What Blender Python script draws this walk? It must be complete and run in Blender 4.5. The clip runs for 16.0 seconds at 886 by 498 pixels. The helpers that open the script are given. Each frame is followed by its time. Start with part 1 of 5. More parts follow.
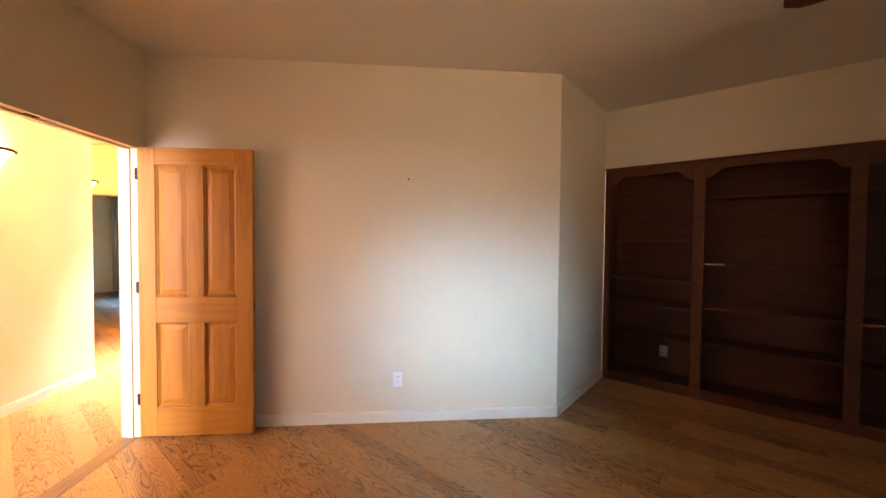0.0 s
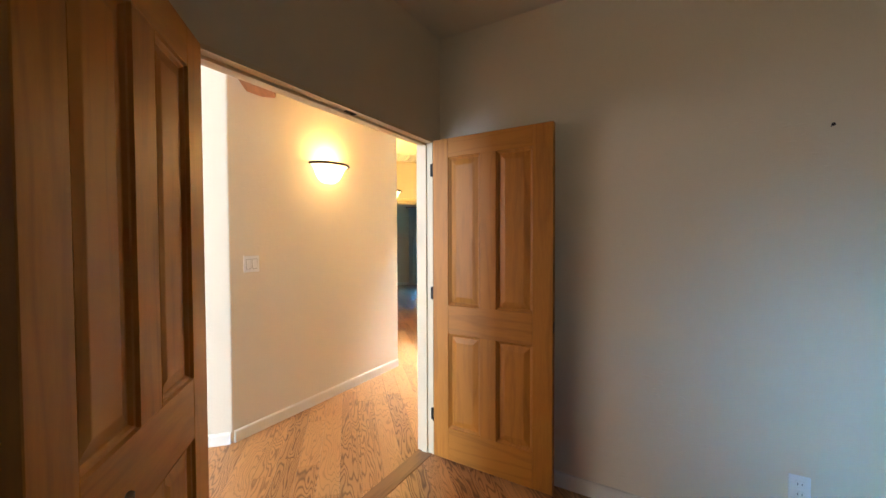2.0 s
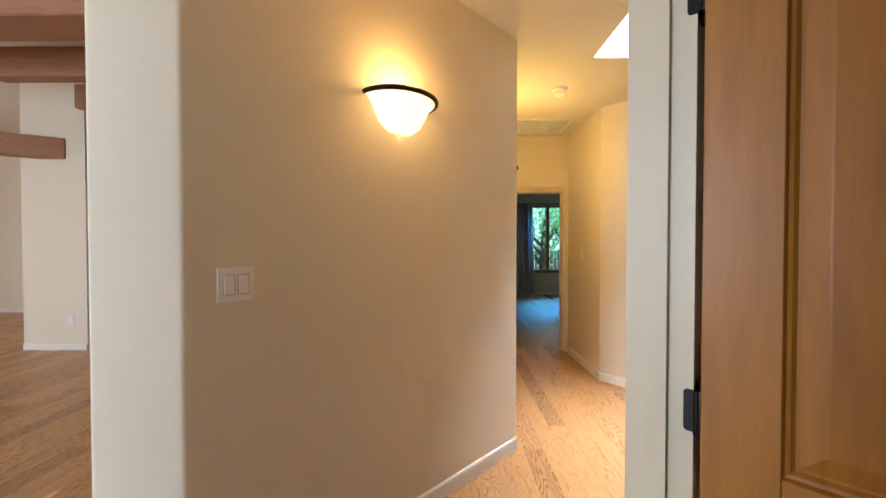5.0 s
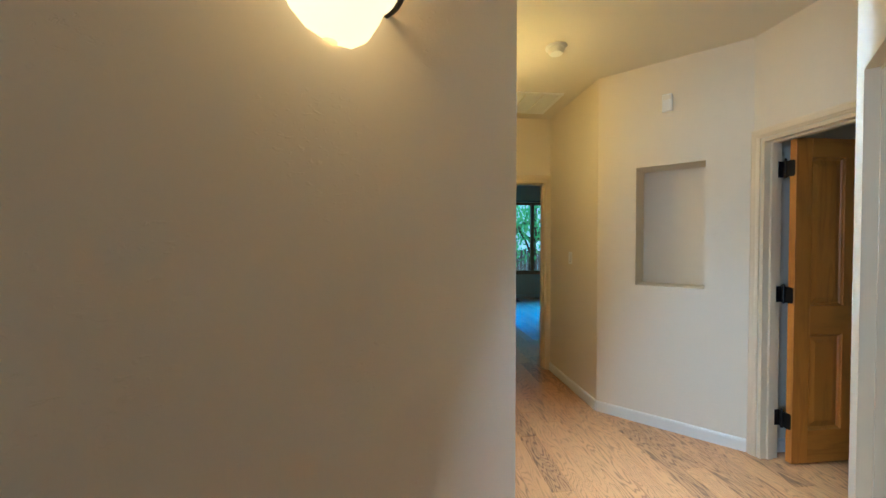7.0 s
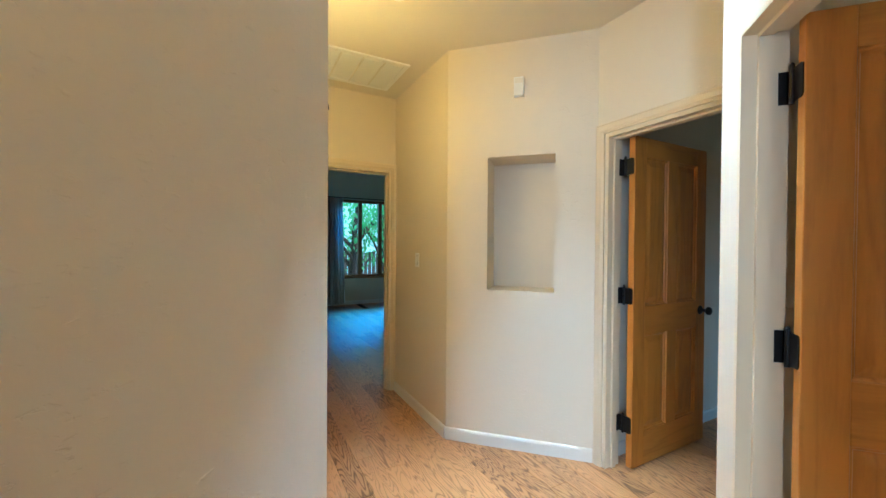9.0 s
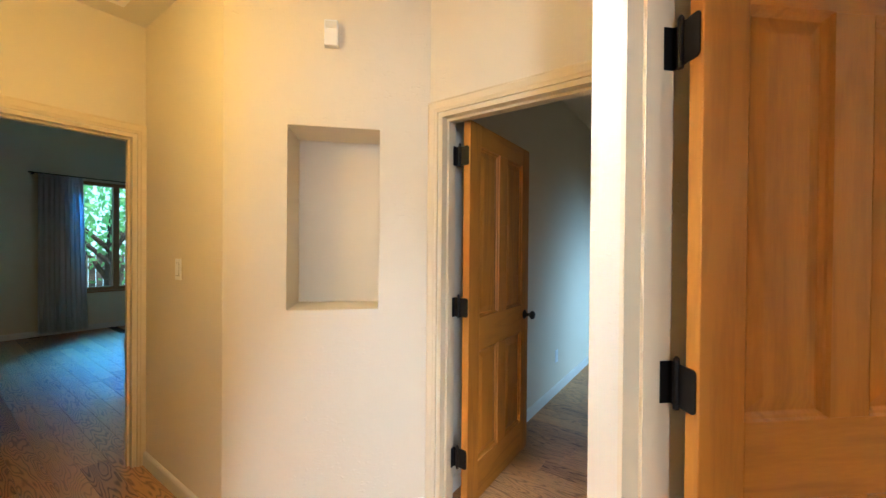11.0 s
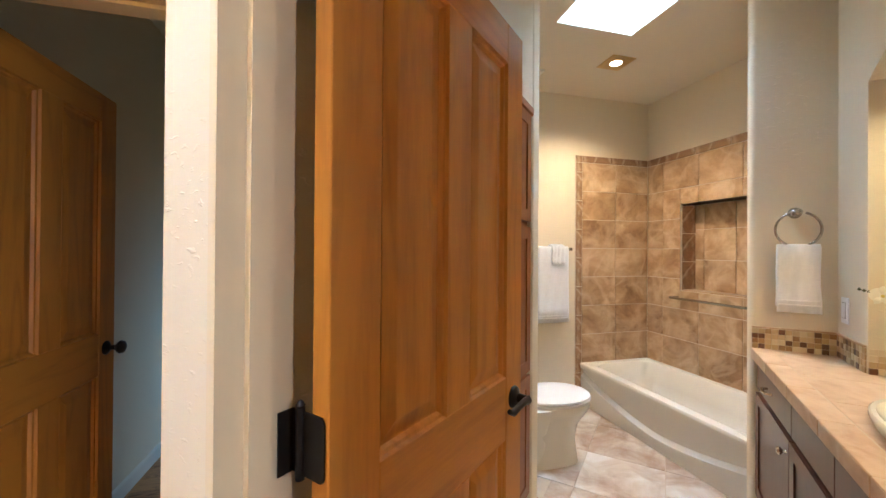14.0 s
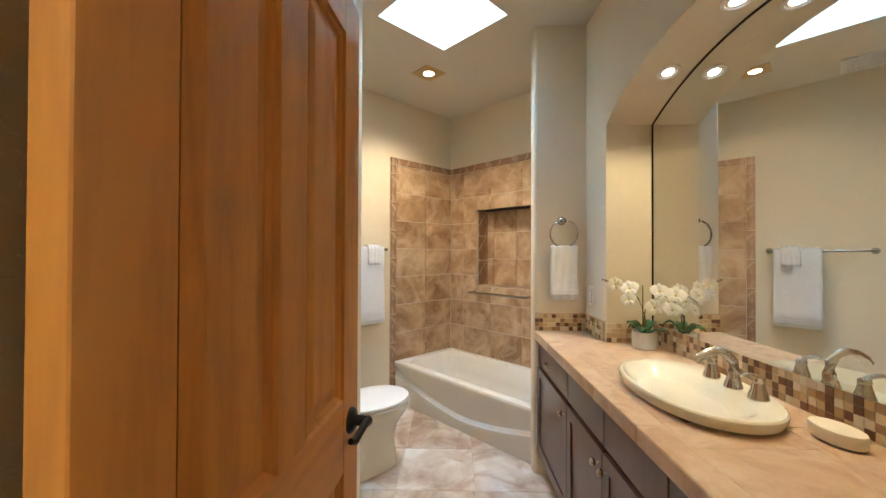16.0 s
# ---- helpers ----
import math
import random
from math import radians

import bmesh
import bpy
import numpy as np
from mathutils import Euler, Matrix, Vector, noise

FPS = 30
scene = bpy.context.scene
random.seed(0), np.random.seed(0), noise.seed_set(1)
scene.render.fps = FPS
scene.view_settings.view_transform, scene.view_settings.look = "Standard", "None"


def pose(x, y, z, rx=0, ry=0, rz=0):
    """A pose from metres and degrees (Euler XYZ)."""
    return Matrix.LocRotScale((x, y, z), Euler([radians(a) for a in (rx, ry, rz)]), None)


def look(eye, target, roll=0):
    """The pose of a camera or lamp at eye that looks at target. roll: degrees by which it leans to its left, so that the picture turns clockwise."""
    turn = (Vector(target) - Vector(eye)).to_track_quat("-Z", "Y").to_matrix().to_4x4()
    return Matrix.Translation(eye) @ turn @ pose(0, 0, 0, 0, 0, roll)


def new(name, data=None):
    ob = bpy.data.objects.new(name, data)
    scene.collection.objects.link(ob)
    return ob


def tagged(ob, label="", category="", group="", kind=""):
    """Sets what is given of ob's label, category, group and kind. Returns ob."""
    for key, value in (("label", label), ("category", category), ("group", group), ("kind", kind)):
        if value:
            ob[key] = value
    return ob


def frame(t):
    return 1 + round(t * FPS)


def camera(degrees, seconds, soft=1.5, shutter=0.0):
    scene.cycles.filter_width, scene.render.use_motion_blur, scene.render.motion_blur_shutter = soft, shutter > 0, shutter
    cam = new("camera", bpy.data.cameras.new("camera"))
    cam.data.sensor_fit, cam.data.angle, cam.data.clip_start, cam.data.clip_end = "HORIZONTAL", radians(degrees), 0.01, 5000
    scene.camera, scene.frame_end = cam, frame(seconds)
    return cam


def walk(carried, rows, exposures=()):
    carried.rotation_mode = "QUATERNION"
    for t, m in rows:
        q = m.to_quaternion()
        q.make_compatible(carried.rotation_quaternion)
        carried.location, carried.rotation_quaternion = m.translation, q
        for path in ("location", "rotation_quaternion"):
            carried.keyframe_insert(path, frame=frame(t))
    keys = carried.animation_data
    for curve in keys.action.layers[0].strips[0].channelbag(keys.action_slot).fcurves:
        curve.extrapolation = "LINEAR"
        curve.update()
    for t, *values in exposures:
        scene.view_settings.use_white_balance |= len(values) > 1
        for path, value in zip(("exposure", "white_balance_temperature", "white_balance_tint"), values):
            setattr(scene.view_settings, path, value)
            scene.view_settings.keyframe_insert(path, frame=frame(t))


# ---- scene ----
cam = camera(99.3, 16.0)
PATH = [
    (0, (0.251, 0.021, 1.419), (0.431, 2.012, 1.364), 0.5),
    (0.5, (0.159, 0.133, 1.387), (-0.007, 2.126, 1.344), 0.3),
    (1, (0.089, 0.354, 1.389), (-0.437, 2.283, 1.352), 0.1),
    (1.5, (-0.084, 0.564, 1.388), (-0.939, 2.372, 1.346), -0.2),
    (2, (-0.323, 0.771, 1.405), (-1.35, 2.486, 1.355), -0.2),
    (2.5, (-0.49, 1.031, 1.399), (-1.598, 2.695, 1.351), -0.3),
    (3, (-0.685, 1.254, 1.39), (-1.922, 2.825, 1.349), -0.1),
    (3.5, (-0.903, 1.438, 1.393), (-2.219, 2.943, 1.352), -0.1),
    (4, (-1.083, 1.654, 1.378), (-2.434, 3.128, 1.346), -0.0),
    (4.5, (-1.258, 1.851, 1.384), (-2.669, 3.269, 1.351), -0.0),
    (4.7, (-1.336, 1.906, 1.379), (-2.765, 3.304, 1.346), 0.0),
    (6.8, (-2.029, 2.476, 1.397), (-3.354, 3.973, 1.356), -0.1),
    (7, (-2.072, 2.537, 1.393), (-3.335, 4.087, 1.355), -0.0),
    (7.5, (-2.15, 2.672, 1.376), (-3.209, 4.368, 1.343), 0.0),
    (8, (-2.223, 2.854, 1.385), (-3.09, 4.656, 1.356), 0.1),
    (8.5, (-2.27, 3.023, 1.37), (-3.0, 4.885, 1.345), 0.2),
    (8.7, (-2.295, 3.09, 1.365), (-2.966, 4.974, 1.341), 0.3),
    (11, (-2.318, 3.809, 1.378), (-1.979, 5.78, 1.364), 0.5),
    (11.5, (-2.329, 3.91, 1.379), (-1.637, 5.786, 1.369), 0.7),
    (12, (-2.325, 3.971, 1.377), (-1.31, 5.694, 1.374), 0.7),
    (12.2, (-2.311, 3.981, 1.377), (-1.18, 5.63, 1.374), 0.8),
    (12.5, (-2.291, 4.003, 1.366), (-1.023, 5.55, 1.369), 0.6),
    (13, (-2.181, 4.039, 1.358), (-0.716, 5.4, 1.368), 0.5),
    (13.5, (-2.083, 4.067, 1.368), (-0.465, 5.242, 1.377), 0.5),
    (14, (-2.031, 4.087, 1.363), (-0.305, 5.098, 1.374), 0.4),
    (14.5, (-1.995, 4.115, 1.368), (-0.17, 4.934, 1.378), 0.4),
    (15, (-1.951, 4.156, 1.365), (-0.03, 4.715, 1.382), 0.5),
    (15.5, (-1.938, 4.195, 1.371), (0.043, 4.475, 1.386), 0.3),
    (16, (-1.921, 4.216, 1.364), (0.078, 4.259, 1.382), 0.2),
]
EXPOSURES = [(0, 1.8, 7700, 36), (0.7, 1.3, 7000, 30), (1.5, 0.88, 6400, 22), (2.5, 0.5, 5250, 9), (4.0, -0.05, 5700, 14), (4.7, -0.2, 5700, 14), (7.0, -0.9, 4600, 3), (8.6, -0.5, 4550, 2), (11.0, -0.12, 5450, 11), (13.0, -0.34, 5750, 17), (16.0, -0.62, 5500, 11)]

walk(cam, [(t, look(eye, target, roll)) for t, eye, target, roll in PATH], EXPOSURES)

# ---- light ----
H = 2.72
HB = 2.77                                  # the bathroom ceiling
world = bpy.data.worlds.new("sky")
scene.world = world
world.use_nodes = True
sky = world.node_tree.nodes.new("ShaderNodeTexSky")
sky.sky_type, sky.sun_disc = "NISHITA", False
sky.sun_elevation, sky.sun_rotation = radians(60), radians(90)
world.node_tree.links.new(sky.outputs[0], world.node_tree.nodes["Background"].inputs[0])
world.node_tree.nodes["Background"].inputs[1].default_value = 0.15


def lamp(name, kind, m, power, colour, size=0.3, size_y=None, spread=None):
    data = bpy.data.lights.new(name, kind)
    data.energy, data.color = power, colour
    if kind == "AREA":
        data.shape, data.size, data.size_y = "RECTANGLE", size, size_y or size
        if spread:
            data.spread = radians(spread)
    elif kind == "SUN":
        data.angle = radians(size)
    else:
        data.shadow_soft_size = size
    if kind == "SPOT":
        data.spot_size, data.spot_blend = radians(spread or 100), 0.8
    ob = new(name, data)
    ob.matrix_world = m
    return ob


lamp("sun", "SUN", look((0, 0, 20), (-11, -1, 0)), 5.0, (1.0, 0.95, 0.86), 0.5)


def uv0(u, v):
    return ((u + v) * math.sqrt(0.5), (u - v) * math.sqrt(0.5))


# daylight in the window openings
lamp("office_daylight", "AREA", look((1.2, -2.62, 1.75), (0.75, 2.9, 0.7)), 2.6, (0.26, 0.66, 1.0), 1.3, 0.8, 21)
# unseen fill lamp, added to brighten the office ceiling
lamp("office_ceiling_fill", "AREA", look((1.2, -2.60, 1.45), (0.9, 1.6, 2.72)), 2.4, (1.0, 0.86, 0.62), 1.3, 0.6, 60)
lamp("living_daylight_south", "AREA", look((-3.2, -4.45, 1.7), (-3.3, 2.0, 1.3)), 340, (0.74, 0.88, 1.0), 1.8, 2.4)
lamp("living_daylight_west", "AREA", look((-11.2, -3.3, 1.5), (-1.6, 2.3, 1.2)), 130, (1.0, 0.91, 0.80), 3.0, 2.0)
lamp("bedroom_daylight", "AREA", look((*uv0(3.45, -12.85), 2.95), (*uv0(3.0, -9.8), 0.0)), 210, (0.06, 0.40, 1.0), 1.1, 0.8, 46)
lamp("small_bedroom_daylight", "AREA", look((2.3, 6.6, 1.5), (-0.2, 7.8, 0.45)), 13, (0.42, 0.74, 1.0), 1.0, 1.2, 55)
lamp("hall_sconce_bulb", "POINT", pose(-2.79, 3.09, 2.10), 7.5, (1.0, 0.54, 0.14), 0.05)
lamp("hall_sconce_bulb", "POINT", pose(*uv0(0.95, -5.85), 2.10), 29, (1.0, 0.60, 0.13), 0.05)
lamp("shower_can", "SPOT", look((1.015, 4.396, HB - 0.02), (1.015, 4.396, 0)), 190, (1.0, 0.75, 0.44), 0.05, None, 130)
for x in (-0.21, -0.62, -1.03):
    lamp("soffit_can", "SPOT", look((x, 3.24, 2.15), (x, 3.35, 0)), 31, (1.0, 0.74, 0.38), 0.04, None, 120)
lamp("living_track_lamp", "SPOT", look((-8.3, 2.95, 3.0), (-8.75, 2.85, 1.2)), 38, (1.0, 0.72, 0.36), 0.04, None, 115)

# ---- materials ----
def material(name, colour, rough=0.5, metal=0.0, vary=0.08, scale=6.0, bump=0.0, bump_scale=200.0, coords="Object", spec=None, coat=0.0):
    mat = bpy.data.materials.new(name)
    mat.use_nodes = True
    n, l = mat.node_tree.nodes, mat.node_tree.links
    b = n["Principled BSDF"]
    b.inputs["Roughness"].default_value, b.inputs["Metallic"].default_value = rough, metal
    if coat:
        b.inputs["Coat Weight"].default_value, b.inputs["Coat Roughness"].default_value = coat, 0.1
    tc = n.new("ShaderNodeTexCoord")
    nz = n.new("ShaderNodeTexNoise")
    nz.inputs["Scale"].default_value, nz.inputs["Detail"].default_value = scale, 4
    l.new(tc.outputs[coords], nz.inputs["Vector"])
    ramp = n.new("ShaderNodeMix")
    ramp.data_type = "RGBA"
    ramp.inputs["A"].default_value = (*[c * (1 - vary) for c in colour], 1)
    ramp.inputs["B"].default_value = (*[min(1, c * (1 + vary)) for c in colour], 1)
    l.new(nz.outputs["Fac"], ramp.inputs["Factor"])
    l.new(ramp.outputs["Result"], b.inputs["Base Color"])
    if bump:
        bn = n.new("ShaderNodeTexNoise")
        bn.inputs["Scale"].default_value, bn.inputs["Detail"].default_value = bump_scale, 3
        l.new(tc.outputs[coords], bn.inputs["Vector"])
        bp = n.new("ShaderNodeBump")
        bp.inputs["Strength"].default_value, bp.inputs["Distance"].default_value = bump, 0.002
        l.new(bn.outputs["Fac"], bp.inputs["Height"])
        l.new(bp.outputs["Normal"], b.inputs["Normal"])
    return mat


def glow(name, colour, strength):
    mat = material(name, colour, 0.4)
    b = mat.node_tree.nodes["Principled BSDF"]
    b.inputs["Emission Color"].default_value, b.inputs["Emission Strength"].default_value = (*colour, 1), strength
    return mat


def math_node(n, l, op, a, b=None):
    m = n.new("ShaderNodeMath")
    m.operation = op
    l.new(a, m.inputs[0])
    if b is not None:
        if isinstance(b, (int, float)):
            m.inputs[1].default_value = b
        else:
            l.new(b, m.inputs[1])
    return m.outputs[0]


def wood(name, light, dark, axis=0, lines=9.0, strength=0.55, rough=0.35, stretch=14.0, rand="object", tint=0.25, scale=1.0, coat=0.0, edge=0.6, fine_amount=0.5):
    """Grain lines that follow the contours of a noise drawn out along one axis."""
    mat = bpy.data.materials.new(name)
    mat.use_nodes = True
    n, l = mat.node_tree.nodes, mat.node_tree.links
    b = n["Principled BSDF"]
    b.inputs["Roughness"].default_value = rough
    if coat:
        b.inputs["Coat Weight"].default_value, b.inputs["Coat Roughness"].default_value = coat, 0.18
    tc = n.new("ShaderNodeTexCoord")
    if rand == "object":
        r = n.new("ShaderNodeObjectInfo").outputs["Random"]
    else:
        r = n.new("ShaderNodeNewGeometry").outputs["Random Per Island"]
    off = n.new("ShaderNodeVectorMath")
    off.operation = "MULTIPLY_ADD"
    comb = n.new("ShaderNodeCombineXYZ")
    for i in range(3):
        l.new(r, comb.inputs[i])
    off.inputs[1].default_value = (37.0, 53.0, 91.0)
    l.new(comb.outputs[0], off.inputs[0])
    l.new(tc.outputs["Object"], off.inputs[2])
    mp = n.new("ShaderNodeMapping")
    s = [scale * stretch] * 3
    s[axis] = scale
    mp.inputs["Scale"].default_value = s
    l.new(off.outputs[0], mp.inputs["Vector"])
    nz = n.new("ShaderNodeTexNoise")
    nz.inputs["Scale"].default_value, nz.inputs["Detail"].default_value, nz.inputs["Roughness"].default_value = 1.0, 2.0, 0.45
    l.new(mp.outputs[0], nz.inputs["Vector"])
    ring = math_node(n, l, "PINGPONG", math_node(n, l, "MULTIPLY", nz.outputs["Fac"], lines), 0.5)
    ring = math_node(n, l, "MULTIPLY", ring, 2.0)
    fine = n.new("ShaderNodeTexNoise")
    fine.inputs["Scale"].default_value, fine.inputs["Detail"].default_value = 14.0, 3.0
    l.new(mp.outputs[0], fine.inputs["Vector"])
    cr = n.new("ShaderNodeValToRGB")
    cr.color_ramp.elements[0].position, cr.color_ramp.elements[0].color = 0.05, (1, 1, 1, 1)
    cr.color_ramp.elements[1].position, cr.color_ramp.elements[1].color = edge, (0, 0, 0, 1)
    l.new(ring, cr.inputs[0])
    fac = math_node(n, l, "MULTIPLY", cr.outputs[0], strength)
    fac = math_node(n, l, "ADD", fac, math_node(n, l, "MULTIPLY", math_node(n, l, "SUBTRACT", fine.outputs["Fac"], 0.5), fine_amount))
    fac = math_node(n, l, "ADD", fac, math_node(n, l, "MULTIPLY", math_node(n, l, "SUBTRACT", r, 0.5), tint))
    mix = n.new("ShaderNodeMix")
    mix.data_type = "RGBA"
    mix.inputs["A"].default_value, mix.inputs["B"].default_value = (*light, 1), (*dark, 1)
    l.new(fac, mix.inputs["Factor"])
    l.new(mix.outputs["Result"], b.inputs["Base Color"])
    bp = n.new("ShaderNodeBump")
    bp.inputs["Strength"].default_value, bp.inputs["Distance"].default_value = 0.12, 0.001
    l.new(fac, bp.inputs["Height"])
    l.new(bp.outputs["Normal"], b.inputs["Normal"])
    return mat


def stone(name, colours, scale=5.0, rough=0.45, rand="object", vein=(0.8, 0.72, 0.6), vein_amount=0.35):
    mat = bpy.data.materials.new(name)
    mat.use_nodes = True
    n, l = mat.node_tree.nodes, mat.node_tree.links
    b = n["Principled BSDF"]
    b.inputs["Roughness"].default_value = rough
    tc = n.new("ShaderNodeTexCoord")
    r = n.new("ShaderNodeObjectInfo").outputs["Random"] if rand == "object" else n.new("ShaderNodeNewGeometry").outputs["Random Per Island"]
    comb = n.new("ShaderNodeCombineXYZ")
    for i in range(3):
        l.new(r, comb.inputs[i])
    off = n.new("ShaderNodeVectorMath")
    off.operation = "MULTIPLY_ADD"
    off.inputs[1].default_value = (31.0, 47.0, 83.0)
    l.new(comb.outputs[0], off.inputs[0])
    l.new(tc.outputs["Object"], off.inputs[2])
    nz = n.new("ShaderNodeTexNoise")
    nz.inputs["Scale"].default_value, nz.inputs["Detail"].default_value, nz.inputs["Roughness"].default_value = scale, 7.0, 0.62
    nz.inputs["Distortion"].default_value = 0.5
    l.new(off.outputs[0], nz.inputs["Vector"])
    cr = n.new("ShaderNodeValToRGB")
    while len(cr.color_ramp.elements) < len(colours):
        cr.color_ramp.elements.new(0.5)
    for i, c in enumerate(colours):
        e = cr.color_ramp.elements[i]
        e.position, e.color = 0.3 + 0.4 * i / (len(colours) - 1), (*c, 1)
    fac = math_node(n, l, "ADD", nz.outputs["Fac"], math_node(n, l, "MULTIPLY", math_node(n, l, "SUBTRACT", r, 0.5), 0.12))
    l.new(fac, cr.inputs[0])
    vz = n.new("ShaderNodeTexNoise")
    vz.inputs["Scale"].default_value, vz.inputs["Detail"].default_value, vz.inputs["Distortion"].default_value = scale * 0.7, 6.0, 0.7
    l.new(off.outputs[0], vz.inputs["Vector"])
    v = math_node(n, l, "ABSOLUTE", math_node(n, l, "SUBTRACT", vz.outputs["Fac"], 0.5))
    vr = n.new("ShaderNodeValToRGB")
    vr.color_ramp.elements[0].position, vr.color_ramp.elements[0].color = 0.0, (1, 1, 1, 1)
    vr.color_ramp.elements[1].position, vr.color_ramp.elements[1].color = 0.07, (0, 0, 0, 1)
    l.new(v, vr.inputs[0])
    mix = n.new("ShaderNodeMix")
    mix.data_type = "RGBA"
    l.new(math_node(n, l, "MULTIPLY", vr.outputs[0], vein_amount), mix.inputs["Factor"])
    l.new(cr.outputs[0], mix.inputs["A"])
    mix.inputs["B"].default_value = (*vein, 1)
    l.new(mix.outputs["Result"], b.inputs["Base Color"])
    bp = n.new("ShaderNodeBump")
    bp.inputs["Strength"].default_value, bp.inputs["Distance"].default_value = 0.25, 0.002
    l.new(nz.outputs["Fac"], bp.inputs["Height"])
    l.new(bp.outputs["Normal"], b.inputs["Normal"])
    return mat


def palette(name, colours, rough=0.3):
    """One of a few colours for each island of a mesh."""
    mat = bpy.data.materials.new(name)
    mat.use_nodes = True
    n, l = mat.node_tree.nodes, mat.node_tree.links
    b = n["Principled BSDF"]
    b.inputs["Roughness"].default_value = rough
    cr = n.new("ShaderNodeValToRGB")
    cr.color_ramp.interpolation = "CONSTANT"
    while len(cr.color_ramp.elements) < len(colours):
        cr.color_ramp.elements.new(0.5)
    for i, c in enumerate(colours):
        e = cr.color_ramp.elements[i]
        e.position, e.color = i / len(colours), (*c, 1)
    l.new(n.new("ShaderNodeNewGeometry").outputs["Random Per Island"], cr.inputs[0])
    l.new(cr.outputs[0], b.inputs["Base Color"])
    return mat


def clear_glass(name, colour=(1, 1, 1), rough=0.0):
    mat = material(name, colour, rough, vary=0.0)
    b = mat.node_tree.nodes["Principled BSDF"]
    b.inputs["Transmission Weight"].default_value, b.inputs["IOR"].default_value = 1.0, 1.45
    return mat


def spatter(mat):
    """Trowelled plaster: sparse ridges and drips over the fine orange peel."""
    n, l = mat.node_tree.nodes, mat.node_tree.links
    tc = n.new("ShaderNodeTexCoord")
    old = n["Principled BSDF"].inputs["Normal"].links[0].from_socket
    mp = n.new("ShaderNodeMapping")
    mp.inputs["Scale"].default_value = (1.0, 1.0, 2.1)
    l.new(tc.outputs["Object"], mp.inputs["Vector"])
    nz, big = n.new("ShaderNodeTexNoise"), n.new("ShaderNodeTexNoise")
    nz.inputs["Scale"].default_value, nz.inputs["Detail"].default_value, nz.inputs["Distortion"].default_value = 40.0, 3.0, 0.5
    big.inputs["Scale"].default_value, big.inputs["Detail"].default_value = 3.0, 2.0
    l.new(mp.outputs[0], nz.inputs["Vector"])
    l.new(tc.outputs["Object"], big.inputs["Vector"])
    cr = n.new("ShaderNodeValToRGB")
    cr.color_ramp.elements[0].position, cr.color_ramp.elements[1].position = 0.60, 0.73
    l.new(nz.outputs["Fac"], cr.inputs[0])
    bp = n.new("ShaderNodeBump")
    bp.inputs["Strength"].default_value, bp.inputs["Distance"].default_value = 0.62, 0.0023
    br = n.new("ShaderNodeValToRGB")
    br.color_ramp.elements[0].position, br.color_ramp.elements[1].position = 0.42, 0.62
    l.new(big.outputs["Fac"], br.inputs[0])
    l.new(math_node(n, l, "MULTIPLY", cr.outputs[0], br.outputs[0]), bp.inputs["Height"])
    l.new(old, bp.inputs["Normal"])
    l.new(bp.outputs["Normal"], n["Principled BSDF"].inputs["Normal"])


PAINT = material("wall_paint", (0.77, 0.685, 0.525), 0.75, vary=0.03, scale=1.2, bump=0.3, bump_scale=38)
spatter(PAINT)
CEIL = material("ceiling_paint", (0.74, 0.69, 0.58), 0.85, vary=0.03, scale=1.5, bump=0.2, bump_scale=80)
TRIM = material("trim_paint", (0.80, 0.77, 0.68), 0.4, vary=0.03, scale=3, bump=0.04)
# cream casing colour, pushed towards tan for warm light bounced off the doors
CASING = material("warm_lit_casing_paint", (0.76, 0.64, 0.43), 0.45, vary=0.04, scale=3, bump=0.06)
WHITE = material("white_plastic", (0.88, 0.88, 0.86), 0.35, vary=0.02)
DOORWOOD = wood("stained_alder", (0.50, 0.198, 0.018), (0.23, 0.077, 0.006), axis=2, lines=5, strength=0.3, rough=0.5, stretch=9, tint=0.25, coat=0.03)
DOORWOOD_H = wood("stained_alder_rail", (0.50, 0.198, 0.018), (0.23, 0.077, 0.006), axis=0, lines=5, strength=0.3, rough=0.5, stretch=9, tint=0.25, coat=0.03)
SHELFWOOD = wood("dark_stained_shelf_wood", (0.13, 0.034, 0.005), (0.05, 0.012, 0.002), axis=0, lines=5, strength=0.4, rough=0.62, stretch=9)
# linen cabinet wood, darkened in colour for the shadow behind the bathroom door
LINENWOOD_SHADE = wood("shaded_linen_wood", (0.26, 0.075, 0.013), (0.12, 0.032, 0.006), axis=2, lines=5, strength=0.3, rough=0.42, stretch=9, coat=0.08)
VANITYWOOD = wood("espresso_cabinet_wood", (0.085, 0.030, 0.018), (0.045, 0.015, 0.009), axis=2, lines=5, strength=0.35, rough=0.33, stretch=9, coat=0.2)
BEAMWOOD = wood("fir_beam", (0.36, 0.165, 0.075), (0.22, 0.085, 0.035), axis=0, lines=6, strength=0.4, rough=0.55, stretch=7, tint=0.3)
OAK = wood("oak_plank", (0.585, 0.30, 0.112), (0.10, 0.037, 0.011), axis=0, lines=24, strength=0.62, rough=0.36, stretch=7.0, tint=0.6, edge=0.55, scale=1.3, fine_amount=0.22)
OAK_FAR = wood("oak_plank_far", (0.585, 0.30, 0.112), (0.10, 0.037, 0.011), axis=0, lines=24, strength=0.62, rough=0.36, stretch=7.0, tint=0.6, edge=0.55, scale=1.3, fine_amount=0.22, rand="island")
WINWOOD = wood("window_wood", (0.34, 0.17, 0.065), (0.2, 0.09, 0.03), axis=2, lines=5, strength=0.3, rough=0.4)
SUBFLOOR = material("floor_gap", (0.06, 0.035, 0.02), 0.9)
